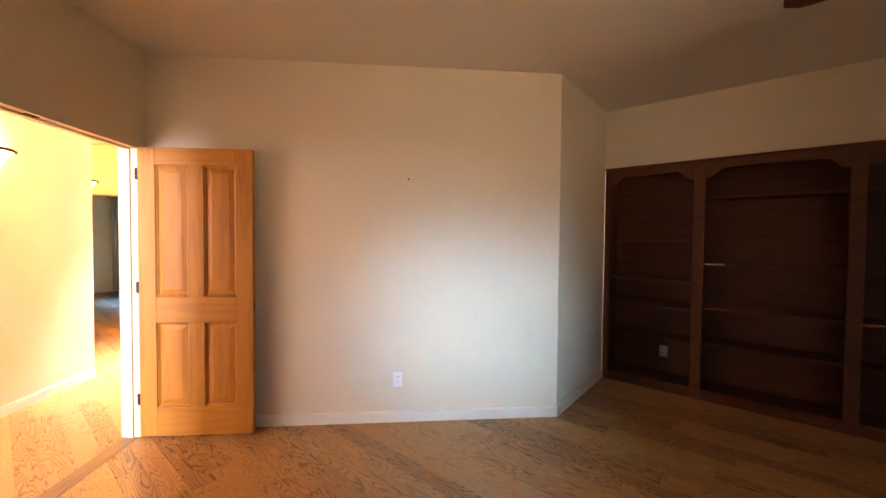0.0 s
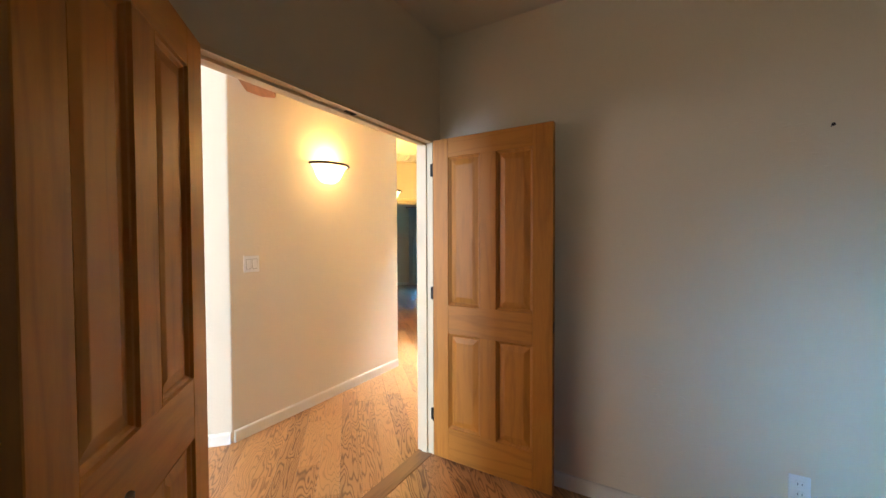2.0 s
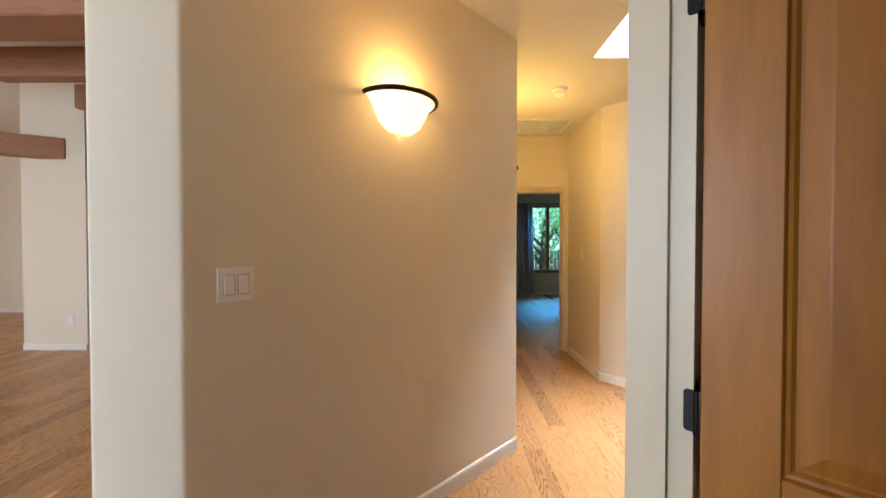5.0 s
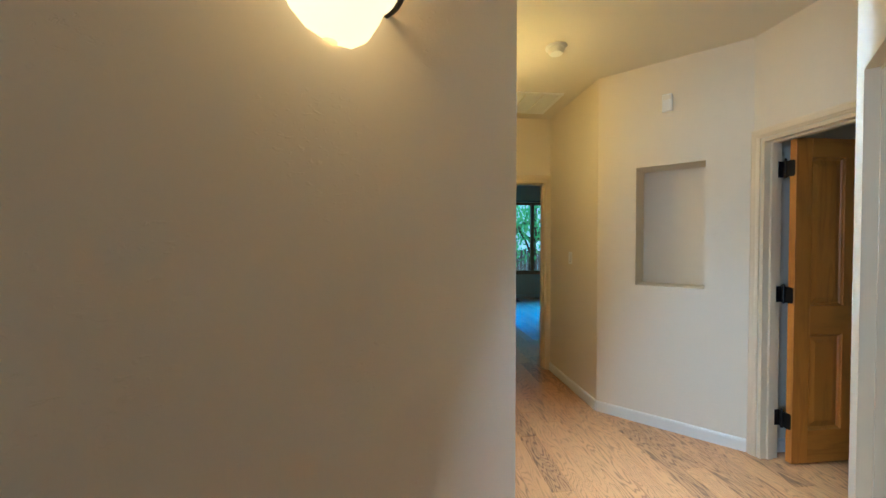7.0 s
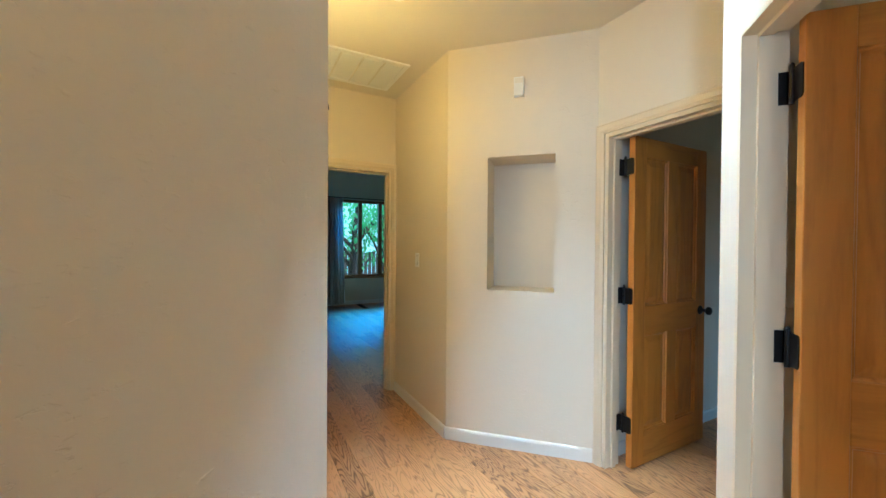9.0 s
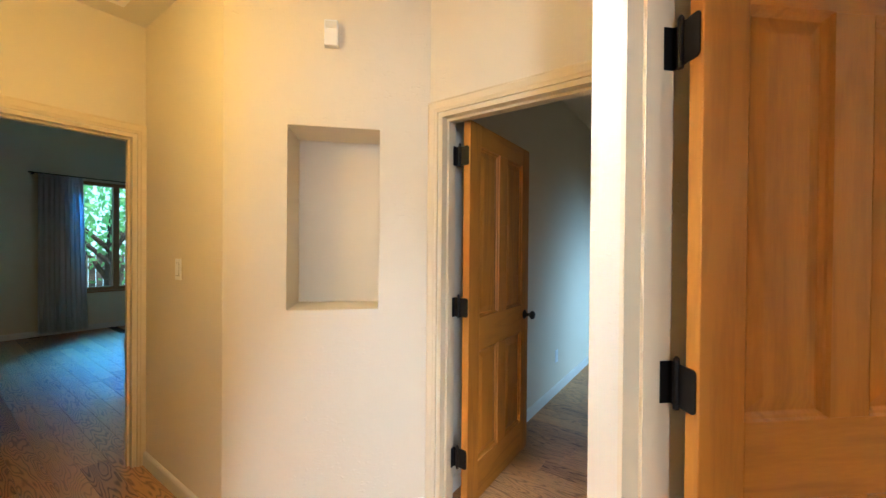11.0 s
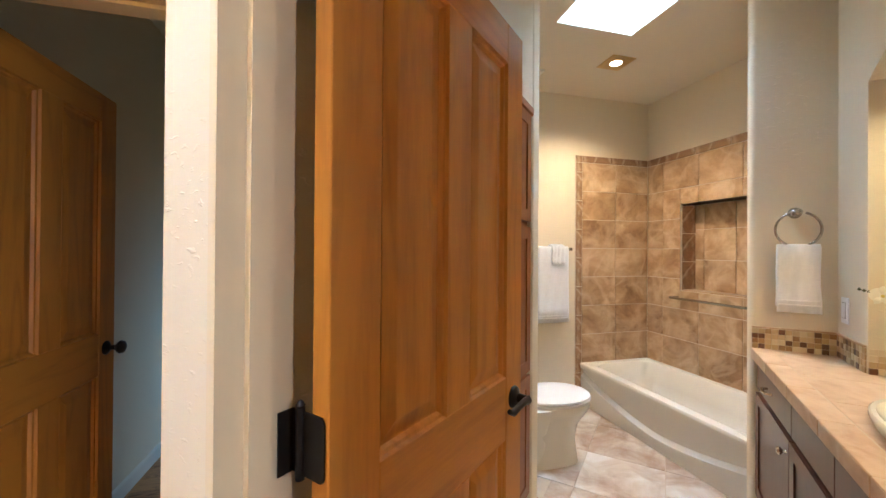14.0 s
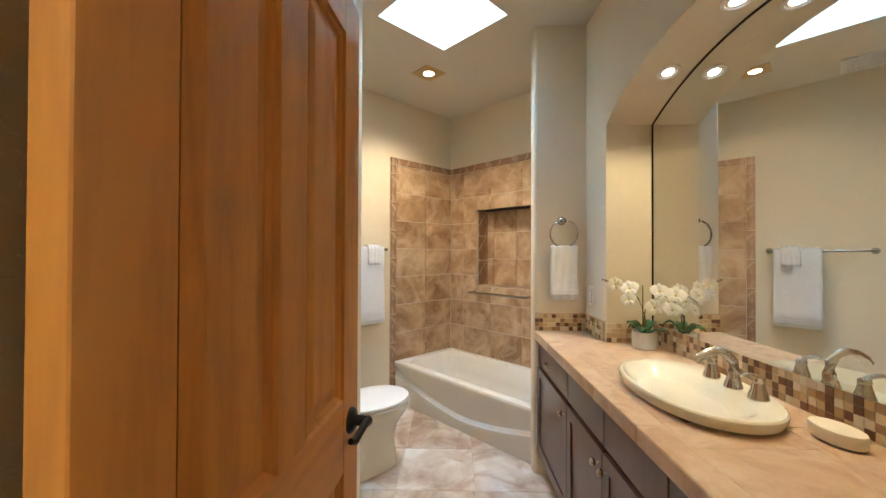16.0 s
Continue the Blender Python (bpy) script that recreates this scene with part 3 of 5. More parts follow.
    structure("skylight_sky_" + name, prism(bmesh.new(), ring, top + tall, top + tall + 0.04), pane, "bright white sky behind the skylight", "skylight")


SU, SV = (0.299 + 4.272) * R2, (0.299 - 4.272) * R2
skylight(lambda n, e, s, w: [[(-1.69, 3.09), (0.95, 3.09), s, w], [(0.95, 3.09), (2.08, 4.22), e, s], [(2.08, 4.22), (0.62, 5.68), n, e], [(0.62, 5.68), (-0.6, 5.1), (-0.62, 4.69), (-1.69, 4.69), (-1.69, 3.09), w, n]], SU - 0.272, SU + 0.272, SV - 0.272, SV + 0.272, "bath", SKYPANE, 0.6, HB)
skylight(lambda n, e, s, w: [[(-1.75, 1.34), (-2.90, 2.49), (-2.90, 4.087), w, s], [(-2.90, 4.087), uv(0.84, -7.212), uv(1.902, -7.212), (-3.04, 5.73), n, w], [(-3.04, 5.73), (-2.01, 5.73), (-1.05, 4.767), e, n], [(-1.05, 4.767), (-1.75, 4.767), (-1.75, 1.34), s, e]], 1.435, 1.98, -5.19, -4.65, "hall", SKYPANE_HALL, 1.1)

# trim: casings and jambs round the doorways
def casing(name, a, b, width, depth=0.12, sides=("near", "far"), height=DH):
    """Jambs, stops and moulded casings of a doorway whose opening starts at a and is that wide towards b; the wall is deep to the left."""
    m = along(a, b)
    w = width
    t = tagged(new(name), "off-white painted wooden door frame with moulded casing", "door frame", "", "structure")
    t.matrix_world = m
    part("jamb", boxes(((0, -0.002, 0), (0.018, depth + 0.002, height))), CASING, t)
    part("jamb", boxes(((w - 0.018, -0.002, 0), (w, depth + 0.002, height))), CASING, t)
    part("head_jamb", boxes(((0.018, -0.002, height - 0.018), (w - 0.018, depth + 0.002, height))), CASING, t)
    part("stop", boxes(((0.018, 0.042, 0), (0.030, 0.08, height - 0.018))), CASING, t)
    part("stop", boxes(((w - 0.030, 0.042, 0), (w - 0.018, 0.08, height - 0.018))), CASING, t)
    part("head_stop", boxes(((0.030, 0.042, height - 0.030), (w - 0.030, 0.08, height - 0.018))), CASING, t)
    for y0, s in (((-0.002, -1),) if "near" in sides else ()) + (((depth + 0.002, 1),) if "far" in sides else ()):
        prof = [(0.006, 0.0), (0.006, 0.010), (0.018, 0.013), (0.024, 0.017), (0.052, 0.018), (0.064, 0.011), (0.066, 0.0)]
        for mirrored in (0, 1):
            bm = bmesh.new()
            lo_r, hi_r = [], []
            for q, d in prof:
                x = -q if not mirrored else w + q
                lo_r.append(bm.verts.new((x, y0 + s * d, 0)))
                hi_r.append(bm.verts.new((x, y0 + s * d, height + q)))
            for k in range(len(prof) - 1):
                bm.faces.new((lo_r[k], lo_r[k + 1], hi_r[k + 1], hi_r[k]))
            bm.faces.new((lo_r[0], lo_r[-1], hi_r[-1], hi_r[0]))
            bm.faces.new(lo_r)
            bm.faces.new(hi_r)
            part("casing", bm, CASING, t)
        bm = bmesh.new()
        ra = [bm.verts.new((-q, y0 + s * d, height + q)) for q, d in prof]
        rb = [bm.verts.new((w + q, y0 + s * d, height + q)) for q, d in prof]
        for k in range(len(prof) - 1):
            bm.faces.new((ra[k], ra[k + 1], rb[k + 1], rb[k]))
        bm.faces.new((ra[0], ra[-1], rb[-1], rb[0]))
        bm.faces.new(ra)
        bm.faces.new(rb)
        part("head_casing", bm, CASING, t)
    return t


office_frame = casing("door_frame_office", (-1.63, 1.38), (-1.63, 2.84), 1.46, sides=())
casing("door_frame_bath", (-1.63, 3.84), (-1.63, 4.62), 0.78, sides=())
casing("door_frame_small_bedroom", (-2.06 + 0.06 * R2, 5.73 - 0.06 * R2), (-1.10, 4.77), 0.81, sides=("near",))
casing("door_frame_bedroom", uv(1.045, -7.212), uv(1.855, -7.212), 0.81, sides=("near",))

skirting((-1.57, 2.92), (1.44, 2.92))
skirting((1.44, 2.92), (2.25, 3.73))
skirting((-2.90, 2.24), (-2.90, 4.08))
skirting((-3.09, 2.012), (-2.905, 2.22))
skirting(uv(1.902, -7.19), (-3.04, 5.73))
skirting((-3.04, 5.73), (-2.075, 5.73))
skirting(uv(2.75, -5.50), uv(7.2, -5.50))
skirting(uv(0.84, -7.2), (-2.90, 4.087))
skirting(uv(-0.8, -12.374), uv(4.5, -12.374))
skirting(uv(-12, -9.79), uv(-5.2, -9.79))
skirting(uv(-5.08, -7.205), uv(-4.25, -7.205))
skirting((-1.75, 4.61), (-1.75, 4.767))

# ---- doors ----
def plate(z, gap):
    """The leaves of an open hinge with rounded corners: on the door's edge, over the gap and on the jamb."""
    bm = bmesh.new()
    sh = fillet([(-0.034, z - 0.05), (gap, z - 0.05), (gap, z + 0.05), (-0.034, z + 0.05)], {0: 0.011, 3: 0.011}, 4)
    a = [bm.verts.new((-0.004, y, q)) for y, q in sh]
    b = [bm.verts.new((-0.001, y, q)) for y, q in sh]
    bm.faces.new(a)
    bm.faces.new(b)
    for k in range(len(sh)):
        bm.faces.new((a[k], a[(k + 1) % len(sh)], b[(k + 1) % len(sh)], b[k]))
    return box(bm, (-0.030, gap - 0.003, z - 0.05), (-0.001, gap, z + 0.05))


def hinge(parent, z, gap=0.044):
    h = part("hinge", tube(plate(z, gap), [(-0.006, gap * 0.45, z - 0.056), (-0.006, gap * 0.45, z + 0.056)], 0.0075, 10), BLACK, parent, "dark bronze hinge", True)
    part("finial", lathe(bmesh.new(), [(0.006, 0), (0.0075, 0.004), (0.004, 0.010), (0.0, 0.013)], 10, pose(-0.006, gap * 0.45, z + 0.056)), BLACK, h, "", True)
    return h


def lever(parent, x, y, z, side, way):
    """A lever handle on one face. side: which way the face looks along y; way: which way the lever points along x."""
    m = pose(x, y, z, -90 if side > 0 else 90)
    h = part("handle", lathe(bmesh.new(), [(0.0, 0), (0.033, 0), (0.033, 0.005), (0.029, 0.012), (0.014, 0.018), (0.012, 0.045), (0.014, 0.05), (0.0, 0.052)], 24, m), BLACK, parent, "dark bronze lever handle", True)
    y1 = y + side * 0.048
    pts = [(x, y1, z), (x + way * 0.03, y1, z + 0.004), (x + way * 0.07, y1, z + 0.003), (x + way * 0.10, y1 - side * 0.004, z - 0.004), (x + way * 0.118, y1 - side * 0.008, z + 0.004)]
    part("lever", tube(bmesh.new(), pts, [0.012, 0.010, 0.009, 0.010, 0.007], 10), BLACK, h, "", True)
    return h


def knob(parent, x, y, z, side):
    m = pose(x, y, z, -90 if side > 0 else 90)
    return part("handle", lathe(bmesh.new(), [(0.0, 0), (0.031, 0), (0.031, 0.004), (0.02, 0.012), (0.011, 0.018), (0.011, 0.036), (0.022, 0.044), (0.029, 0.054), (0.026, 0.066), (0.012, 0.074), (0.0, 0.075)], 24, m), BLACK, parent, "dark bronze knob", True)


def panel_door(name, m, width, label, hinges=(0.27, 1.06, 1.85), handle="lever", group="", z0=0.012, h=2.02, mirrored=False, sides=(1, -1), gap=0.044):
    """A four-panel door: x from the hinge edge, y from -0.04 to 0, the pivot at the origin."""
    t = thing(name, m, label, "door", group)
    k, st, w = 0.04, 0.112, width
    zs = (z0, z0 + 0.205, 0.815, 0.995, z0 + h - 0.118, z0 + h)
    mid0, mid1 = w / 2 - 0.052, w / 2 + 0.052
    for x0, x1 in ((0, st), (w - st, w)):
        part("stile", box(bmesh.new(), (x0, -k, zs[0]), (x1, 0, zs[5]), None, 0.002), DOORWOOD, t)
    for a, b in ((0, 1), (2, 3), (4, 5)):
        part("rail", box(bmesh.new(), (st, -k + 0.0003, zs[a]), (w - st, -0.0003, zs[b]), None, 0.0015), DOORWOOD_H, t)
    for a, b in ((1, 2), (3, 4)):
        part("mullion", box(bmesh.new(), (mid0, -k + 0.0003, zs[a]), (mid1, -0.0003, zs[b]), None, 0.0015), DOORWOOD, t)
        for x0, x1 in ((st, mid0), (mid1, w - st)):
            bm = bmesh.new()
            z_0, z_1 = zs[a], zs[b]
            for s, yo in ((-1, -k), (1, 0.0)):
                loops = []
                for ins, dep in ((0.0, 0.0), (0.003, 0.008), (0.009, 0.010), (0.015, 0.0175), (0.020, 0.0175), (0.050, 0.0095), (0.054, 0.009)):
                    y = yo - s * dep
                    loops.append([bm.verts.new(v) for v in ((x0 + ins, y, z_0 + ins), (x1 - ins, y, z_0 + ins), (x1 - ins, y, z_1 - ins), (x0 + ins, y, z_1 - ins))])
                for p, q in zip(loops, loops[1:]):
                    for e in range(4):
                        bm.faces.new((p[e], p[(e + 1) % 4], q[(e + 1) % 4], q[e]))
                bm.faces.new(loops[-1])
            part("panel", bm, DOORWOOD, t)
    for z in hinges:
        hinge(t, z, gap) if not mirrored else None
    if mirrored:
        for z in hinges:
            part("hinge", tube(boxes(((-0.0025, -k + 0.002, z - 0.047), (0.0, -0.002, z + 0.047))), [(-0.004, -k - 0.003, z - 0.05), (-0.004, -k - 0.003, z + 0.05)], 0.0065, 10), BLACK, t, "dark bronze hinge", True)
    for s in sides:
        yy = 0.0 if s > 0 else -k
        if handle == "lever":
            lever(t, w - 0.062, yy, 0.925, s, -1)
        else:
            knob(t, w - 0.062, yy, 0.925, s)
    part("latch_plate", boxes(((w, -0.03, 0.895), (w + 0.0015, -0.01, 0.955))), BLACK, t)
    return t


panel_door("office_door", pose(-1.612, 2.84, 0, 0, 0, -0.5), 0.762, "open honey-stained alder four-panel door with dark hinges against the wall", group="office double doors", sides=(), gap=0.006)
panel_door("office_door", pose(-1.612, 1.42, 0, 0, 0, -44), 0.73, "open honey-stained alder four-panel door with a bronze lever, swung wide", group="office double doors", mirrored=True, sides=(1,))
panel_door("bathroom_door", pose(-1.628, 4.557, 0, 0, 0, -3.2), 0.755, "open honey-stained alder four-panel door with black hinges and lever", sides=(-1, 1))
panel_door("small_bedroom_door", pose(-1.884, 5.723, 0, 0, 0, 45.5), 0.792, "open stained alder four-panel door with black hinges and knob", handle="knob")

# the jamb leaves of the office door's hinges, with their barrels
for z in (0.27, 1.06, 1.85):
    sh = fillet([(-0.014, -0.04), (0.008, -0.04), (0.008, 0.04), (-0.014, 0.04)], {0: 0.007, 3: 0.007}, 4)
    bm = prism(bmesh.new(), sh, 0.0, 0.003)
    bmesh.ops.transform(bm, matrix=pose(0, 0, 0, 90), verts=bm.verts)
    leaf = part("hinge", bm, BLACK, office_frame, "dark bronze hinge leaf", False, office_frame.matrix_basis.inverted() @ pose(-1.63, 2.822, z))
    part("barrel", tube(bmesh.new(), [(0.009, -0.007, -0.042), (0.009, -0.007, 0.042)], 0.006, 10), BLACK, leaf, "", True)

# ball catch in the head of the double doorway
catch = thing("ball_catch", pose(-1.665, 2.13, DH - 0.018), "small dark metal ball catch in the door head", "door hardware")
part("catch_plate", box(bmesh.new(), (-0.012, -0.035, -0.004), (0.012, 0.035, 0.0), None, 0.001), BLACK, catch)
part("catch_ball", lathe(bmesh.new(), [(0.0, -0.010), (0.005, -0.008), (0.007, -0.004)], 12, pose(0, 0.012, 0)), BLACK, catch, "", True)

# ---- office things ----
def bookcase():
    t = thing("bookcase", pose(0, 0, 0, 0, 0, -45) @ Matrix.Translation((0, 4.229, 0)), "dark brown stained wooden built-in bookcase with empty shelves", "bookcase")
    d, v0, v1, top = 0.31, -1.04, 1.55, 2.125
    posts = [(-1.04, -0.985), (-0.283, -0.198), (0.679, 0.764), (1.47, 1.55)]
    for a, b in posts:
        part("post", box(bmesh.new(), (a, -0.012, 0.0), (b, 0.02, top), None, 0.002), SHELFWOOD, t)
        part("divider", box(bmesh.new(), ((a + b) / 2 - 0.01, 0.02, 0.09), ((a + b) / 2 + 0.01, d, top - 0.05)), SHELFWOOD, t)
    part("back_panel", boxes(((v0, d, 0.0), (v1, d + 0.012, top))), SHELFWOOD, t)
    part("top_panel", boxes(((v0, 0.0, top - 0.03), (v1, d, top - 0.002))), SHELFWOOD, t)
    part("crown", box(bmesh.new(), (v0 - 0.004, -0.03, top - 0.004), (v1, 0.006, top + 0.014), None, 0.004), SHELFWOOD, t)
    levels = ((0.49, 0.80, 1.05, 1.43), (0.51, 0.83, 1.21, 1.81), (0.50, 0.83, 1.21, 1.81))
    for (p, q), zs in zip(zip(posts, posts[1:]), levels):
        a, b = p[1], q[0]
        for z in zs:
            part("shelf", box(bmesh.new(), (a - 0.03, 0.012, z - 0.02), (b + 0.03, d, z), None, 0.002), SHELFWOOD, t)
        part("bottom_shelf", boxes(((a - 0.03, 0.004, 0.07), (b + 0.03, d, 0.09))), SHELFWOOD, t)
        part("plinth", box(bmesh.new(), (a, -0.008, 0.0), (b, 0.012, 0.072), None, 0.002), SHELFWOOD, t)
        # valance with a stepped, scalloped lower edge
        bm = bmesh.new()
        edge = [(a, 0.155), (a + 0.05, 0.150), (a + 0.065, 0.125), (a + 0.085, 0.115), (a + 0.10, 0.085), (a + 0.15, 0.075)]
        edge += [(a + b - x, h) for x, h in edge[::-1]]
        lo = [[bm.verts.new((x, y, top - h)) for x, h in edge] for y in (-0.008, 0.012)]
        hi = [[bm.verts.new((x, y, top)) for x, h in edge] for y in (-0.008, 0.012)]
        for k in range(len(edge) - 1):
            bm.faces.new((lo[0][k], lo[0][k + 1], hi[0][k + 1], hi[0][k]))
            bm.faces.new((lo[1][k], lo[1][k + 1], hi[1][k + 1], hi[1][k]))
            bm.faces.new((lo[0][k], lo[0][k + 1], lo[1][k + 1], lo[1][k]))
        part("valance", bm, SHELFWOOD, t)
    return t


bookcase()
slip = thing("paper_slip", pose(0, 0, 0, 0, 0, -45) @ Matrix.Translation((-0.13, 4.30, 1.211)), "small white card lying on a bookcase shelf", "card")
part("card", box(bmesh.new(), (-0.06, -0.05, 0), (0.08, 0.02, 0.006), None, 0.001), PAPER, slip)


def wall_plate(name, m, label, category, kind="outlet", w=0.072, h=0.116):
    """A switch or outlet plate; y points out of the wall."""
    t = thing(name, m, label, category)
    part("plate", box(bmesh.new(), (-w / 2, -0.002, -h / 2), (w / 2, 0.006, h / 2), None, 0.0025, 2), WHITE, t)
    if kind == "outlet":
        for z in (-0.022, 0.022):
            s = part("socket", box(bmesh.new(), (-0.016, 0.006, z - 0.014), (0.016, 0.0085, z + 0.014), None, 0.002), WHITE, t)
            part("slot", boxes(((-0.008, 0.0084, z - 0.004), (-0.006, 0.0088, z + 0.006)), ((0.006, 0.0084, z - 0.004), (0.008, 0.0088, z + 0.006))), BLACK, s)
    else:
        n = max(1, round(w / 0.06))
        for k in range(n):
            x = (k - (n - 1) / 2) * 0.046
            part("rocker", box(bmesh.new(), (x - 0.0165, 0.006, -0.033), (x + 0.0165, 0.0095, 0.033), pose(0, 0, 0, 2.5), 0.0015), WHITE, t)
            part("rocker_frame", boxes(((x - 0.019, 0.0055, -0.036), (x + 0.019, 0.0068, 0.036))), PLATESHADE, t)
    return t


wall_plate("wall_outlet", pose(0.17, 2.92, 0.33, 0, 0, 180), "white electrical outlet on the cream wall", "outlet")
wall_plate("bookcase_outlet", pose(0, 0, 0, 0, 0, -45) @ Matrix.Translation((-0.54, 4.538, 0.30)) @ pose(0, 0, 0, 0, 0, 180), "white outlet plate inside the bookcase back", "outlet")
wall_plate("hall_light_switch", pose(-2.90, 2.385, 1.235, 0, 0, -90), "white double rocker light switch on the hall wall", "light switch", "switch", 0.118, 0.118)
wall_plate("hall_small_switch", pose(uv(1.902, -6.70)[0], uv(1.902, -6.70)[1], 1.24, 0, 0, 135), "white single light switch on the yellow-lit wall", "light switch", "switch")
wall_plate("small_bedroom_outlet", pose(uv(4.58, -5.5)[0], uv(4.58, -5.5)[1], 0.35, 0, 0, -135), "white outlet low on the bluish bedroom wall", "outlet")
wall_plate("column_outlet", pose(-8.25, 1.94, 0.39, 0, 0, -135), "cream outlet plate on the fireplace column", "outlet")
nail = thing("wall_nail", pose(0.245, 2.92, 1.862), "small dark nail standing out of the plain wall", "nail")
part("nail_shank", tube(bmesh.new(), [(0, 0.01, 0), (0, -0.022, 0.004)], 0.0022, 8), BLACK, nail)
part("nail_head", tube(bmesh.new(), [(0, -0.021, 0.004), (0, -0.024, 0.004)], 0.007, 10), BLACK, nail)

# ceiling fan, of which a blade tip reaches into view
fan = thing("ceiling_fan", pose(2.30, 1.05, H, 0, 0, 0), "brown wooden ceiling fan with a dark bronze motor", "ceiling fan")
part("downrod", tube(bmesh.new(), [(0, 0, -0.22), (0, 0, 0)], 0.012, 12), BLACK, fan, "", True)
part("canopy", lathe(bmesh.new(), [(0.0, -0.05), (0.03, -0.05), (0.065, -0.01), (0.068, 0.0), (0, 0)], 24), BLACK, fan, "", True)
part("motor", lathe(bmesh.new(), [(0.0, -0.36), (0.06, -0.35), (0.10, -0.32), (0.11, -0.27), (0.09, -0.23), (0.03, -0.21), (0, -0.21)], 28), BLACK, fan, "", True)
for k in range(5):
    bl = part("blade", prism(bmesh.new(), fillet([(0.17, -0.055), (0.60, -0.07), (0.66, -0.04), (0.66, 0.05), (0.60, 0.07), (0.17, 0.055)], {1: 0.03, 2: 0.03, 3: 0.03, 4: 0.03}), -0.004, 0.004), SHELFWOOD, fan, "brown wooden fan blade", False, pose(0, 0, -0.29, 9, 0, 137 + 72 * k))
    part("blade_bracket", boxes(((0.08, -0.02, -0.012), (0.24, 0.02, -0.005))), BLACK, bl)

# ---- hall things ----
def sconce(m):
    t = thing("wall_sconce", m, "lit half-bowl alabaster wall sconce with a bronze rim", "wall lamp")
    bm = bmesh.new()
    prof = [(0.02, -0.152), (0.062, -0.144), (0.100, -0.115), (0.124, -0.072), (0.142, -0.028), (0.172, 0.0)]
    rings = [[bm.verts.new((1.08 * r * math.cos(radians(a)), 0.98 * r * math.sin(radians(a)), z + 0.06)) for a in range(0, 181, 9)] for r, z in prof]
    for p, q in zip(rings, rings[1:]):
        for k in range(len(p) - 1):
            bm.faces.new((p[k], p[k + 1], q[k + 1], q[k]))
    bowl = part("glass_bowl", bm, SCONCEGLASS, t, "glowing amber alabaster glass", True)
    bowl.visible_shadow = False
    part("rim", tube(bmesh.new(), [(0.19 * math.cos(radians(a)), 0.172 * math.sin(radians(a)), 0.064) for a in range(0, 181, 9)], 0.012, 8), BLACK, t, "dark bronze rim", True)
    part("back_plate", box(bmesh.new(), (-0.06, 0.001, -0.04), (0.06, 0.012, 0.05), None, 0.003), BLACK, t)
    part("bulb", lathe(bmesh.new(), [(0.0, 0.085), (0.016, 0.078), (0.02, 0.05), (0.012, 0.02), (0.0, 0.015)], 12, pose(0, 0.05, 0)), BULB, t, "", True).visible_shadow = False
    return t


sconce(pose(-2.90, 3.10, 1.99, 0, 0, -90))
sconce(pose(*uv(0.84, -5.88), 1.99, 0, 0, -45))
smoke = thing("smoke_detector", pose(-3.11, 5.03, H), "round white smoke detector on the hall ceiling", "smoke detector")
part("base", lathe(bmesh.new(), [(0.0, -0.014), (0.07, -0.014), (0.072, 0.0), (0, 0)], 28), WHITE, smoke, "", True)
part("cover", lathe(bmesh.new(), [(0.0, -0.052), (0.042, -0.05), (0.05, -0.042), (0.055, -0.014), (0.0, -0.014)], 28), WHITE, smoke, "", True)
chime = thing("door_chime", pose(-2.55, 5.73, 2.405, 0, 0, 180), "small white plastic chime box high on the wall", "door chime")
part("case", box(bmesh.new(), (-0.032, 0.0, -0.062), (0.032, 0.035, 0.062), None, 0.004, 2), WHITE, chime)
part("cover_strip", box(bmesh.new(), (-0.026, 0.035, 0.02), (0.026, 0.038, 0.052), None, 0.001), TRIM, chime)
vent = thing("ceiling_vent", Matrix.Translation((0, 0, H)) @ pose(0, 0, 0, 0, 0, 45) @ Matrix.Translation((1.41, 6.78, 0)), "white painted return-air grille in the hall ceiling", "vent")
part("frame", boxes(((-0.34, -0.26, -0.012), (0.34, -0.225, 0)), ((-0.34, 0.225, -0.012), (0.34, 0.26, 0)), ((-0.34, -0.225, -0.012), (-0.305, 0.225, 0)), ((0.305, -0.225, -0.012), (0.34, 0.225, 0))), WHITE, vent)
part("filter", boxes(((-0.305, -0.225, -0.003), (0.305, 0.225, 0.0))), WHITE, vent)
for k in range(3):
    part("rib", boxes(((-0.16 + 0.16 * k - 0.006, -0.225, -0.011), (-0.16 + 0.16 * k + 0.006, 0.225, -0.003))), TRIM, vent)
for k in range(22):
    part("slat", box(bmesh.new(), (-0.305, -0.009, -0.0008), (0.305, 0.009, 0.0008), pose(0, -0.215 + 0.0205 * k, -0.006, 32)), WHITE, vent)
beam = thing("hall_beam", pose(0, 0, 0, 0, 0, -45) @ Matrix.Translation((-3.82, -0.38, 2.46)), "orange-brown fir ceiling beam at the hall entrance", "beam")
part("timber", box(bmesh.new(), (0.0, 0, 0), (1.66, 0.184, 0.3), None, 0.008), BEAMWOOD, beam)
threshold = thing("door_threshold", pose(-1.69, 1.38, 0), "dark oak threshold board across the double doorway", "threshold")
part("board", box(bmesh.new(), (-0.055, 0.018, -0.012), (0.055, 1.442, 0.003), None, 0.002), wood("oak_threshold", (0.30, 0.15, 0.06), (0.13, 0.055, 0.02), axis=1, lines=8, strength=0.4), threshold)


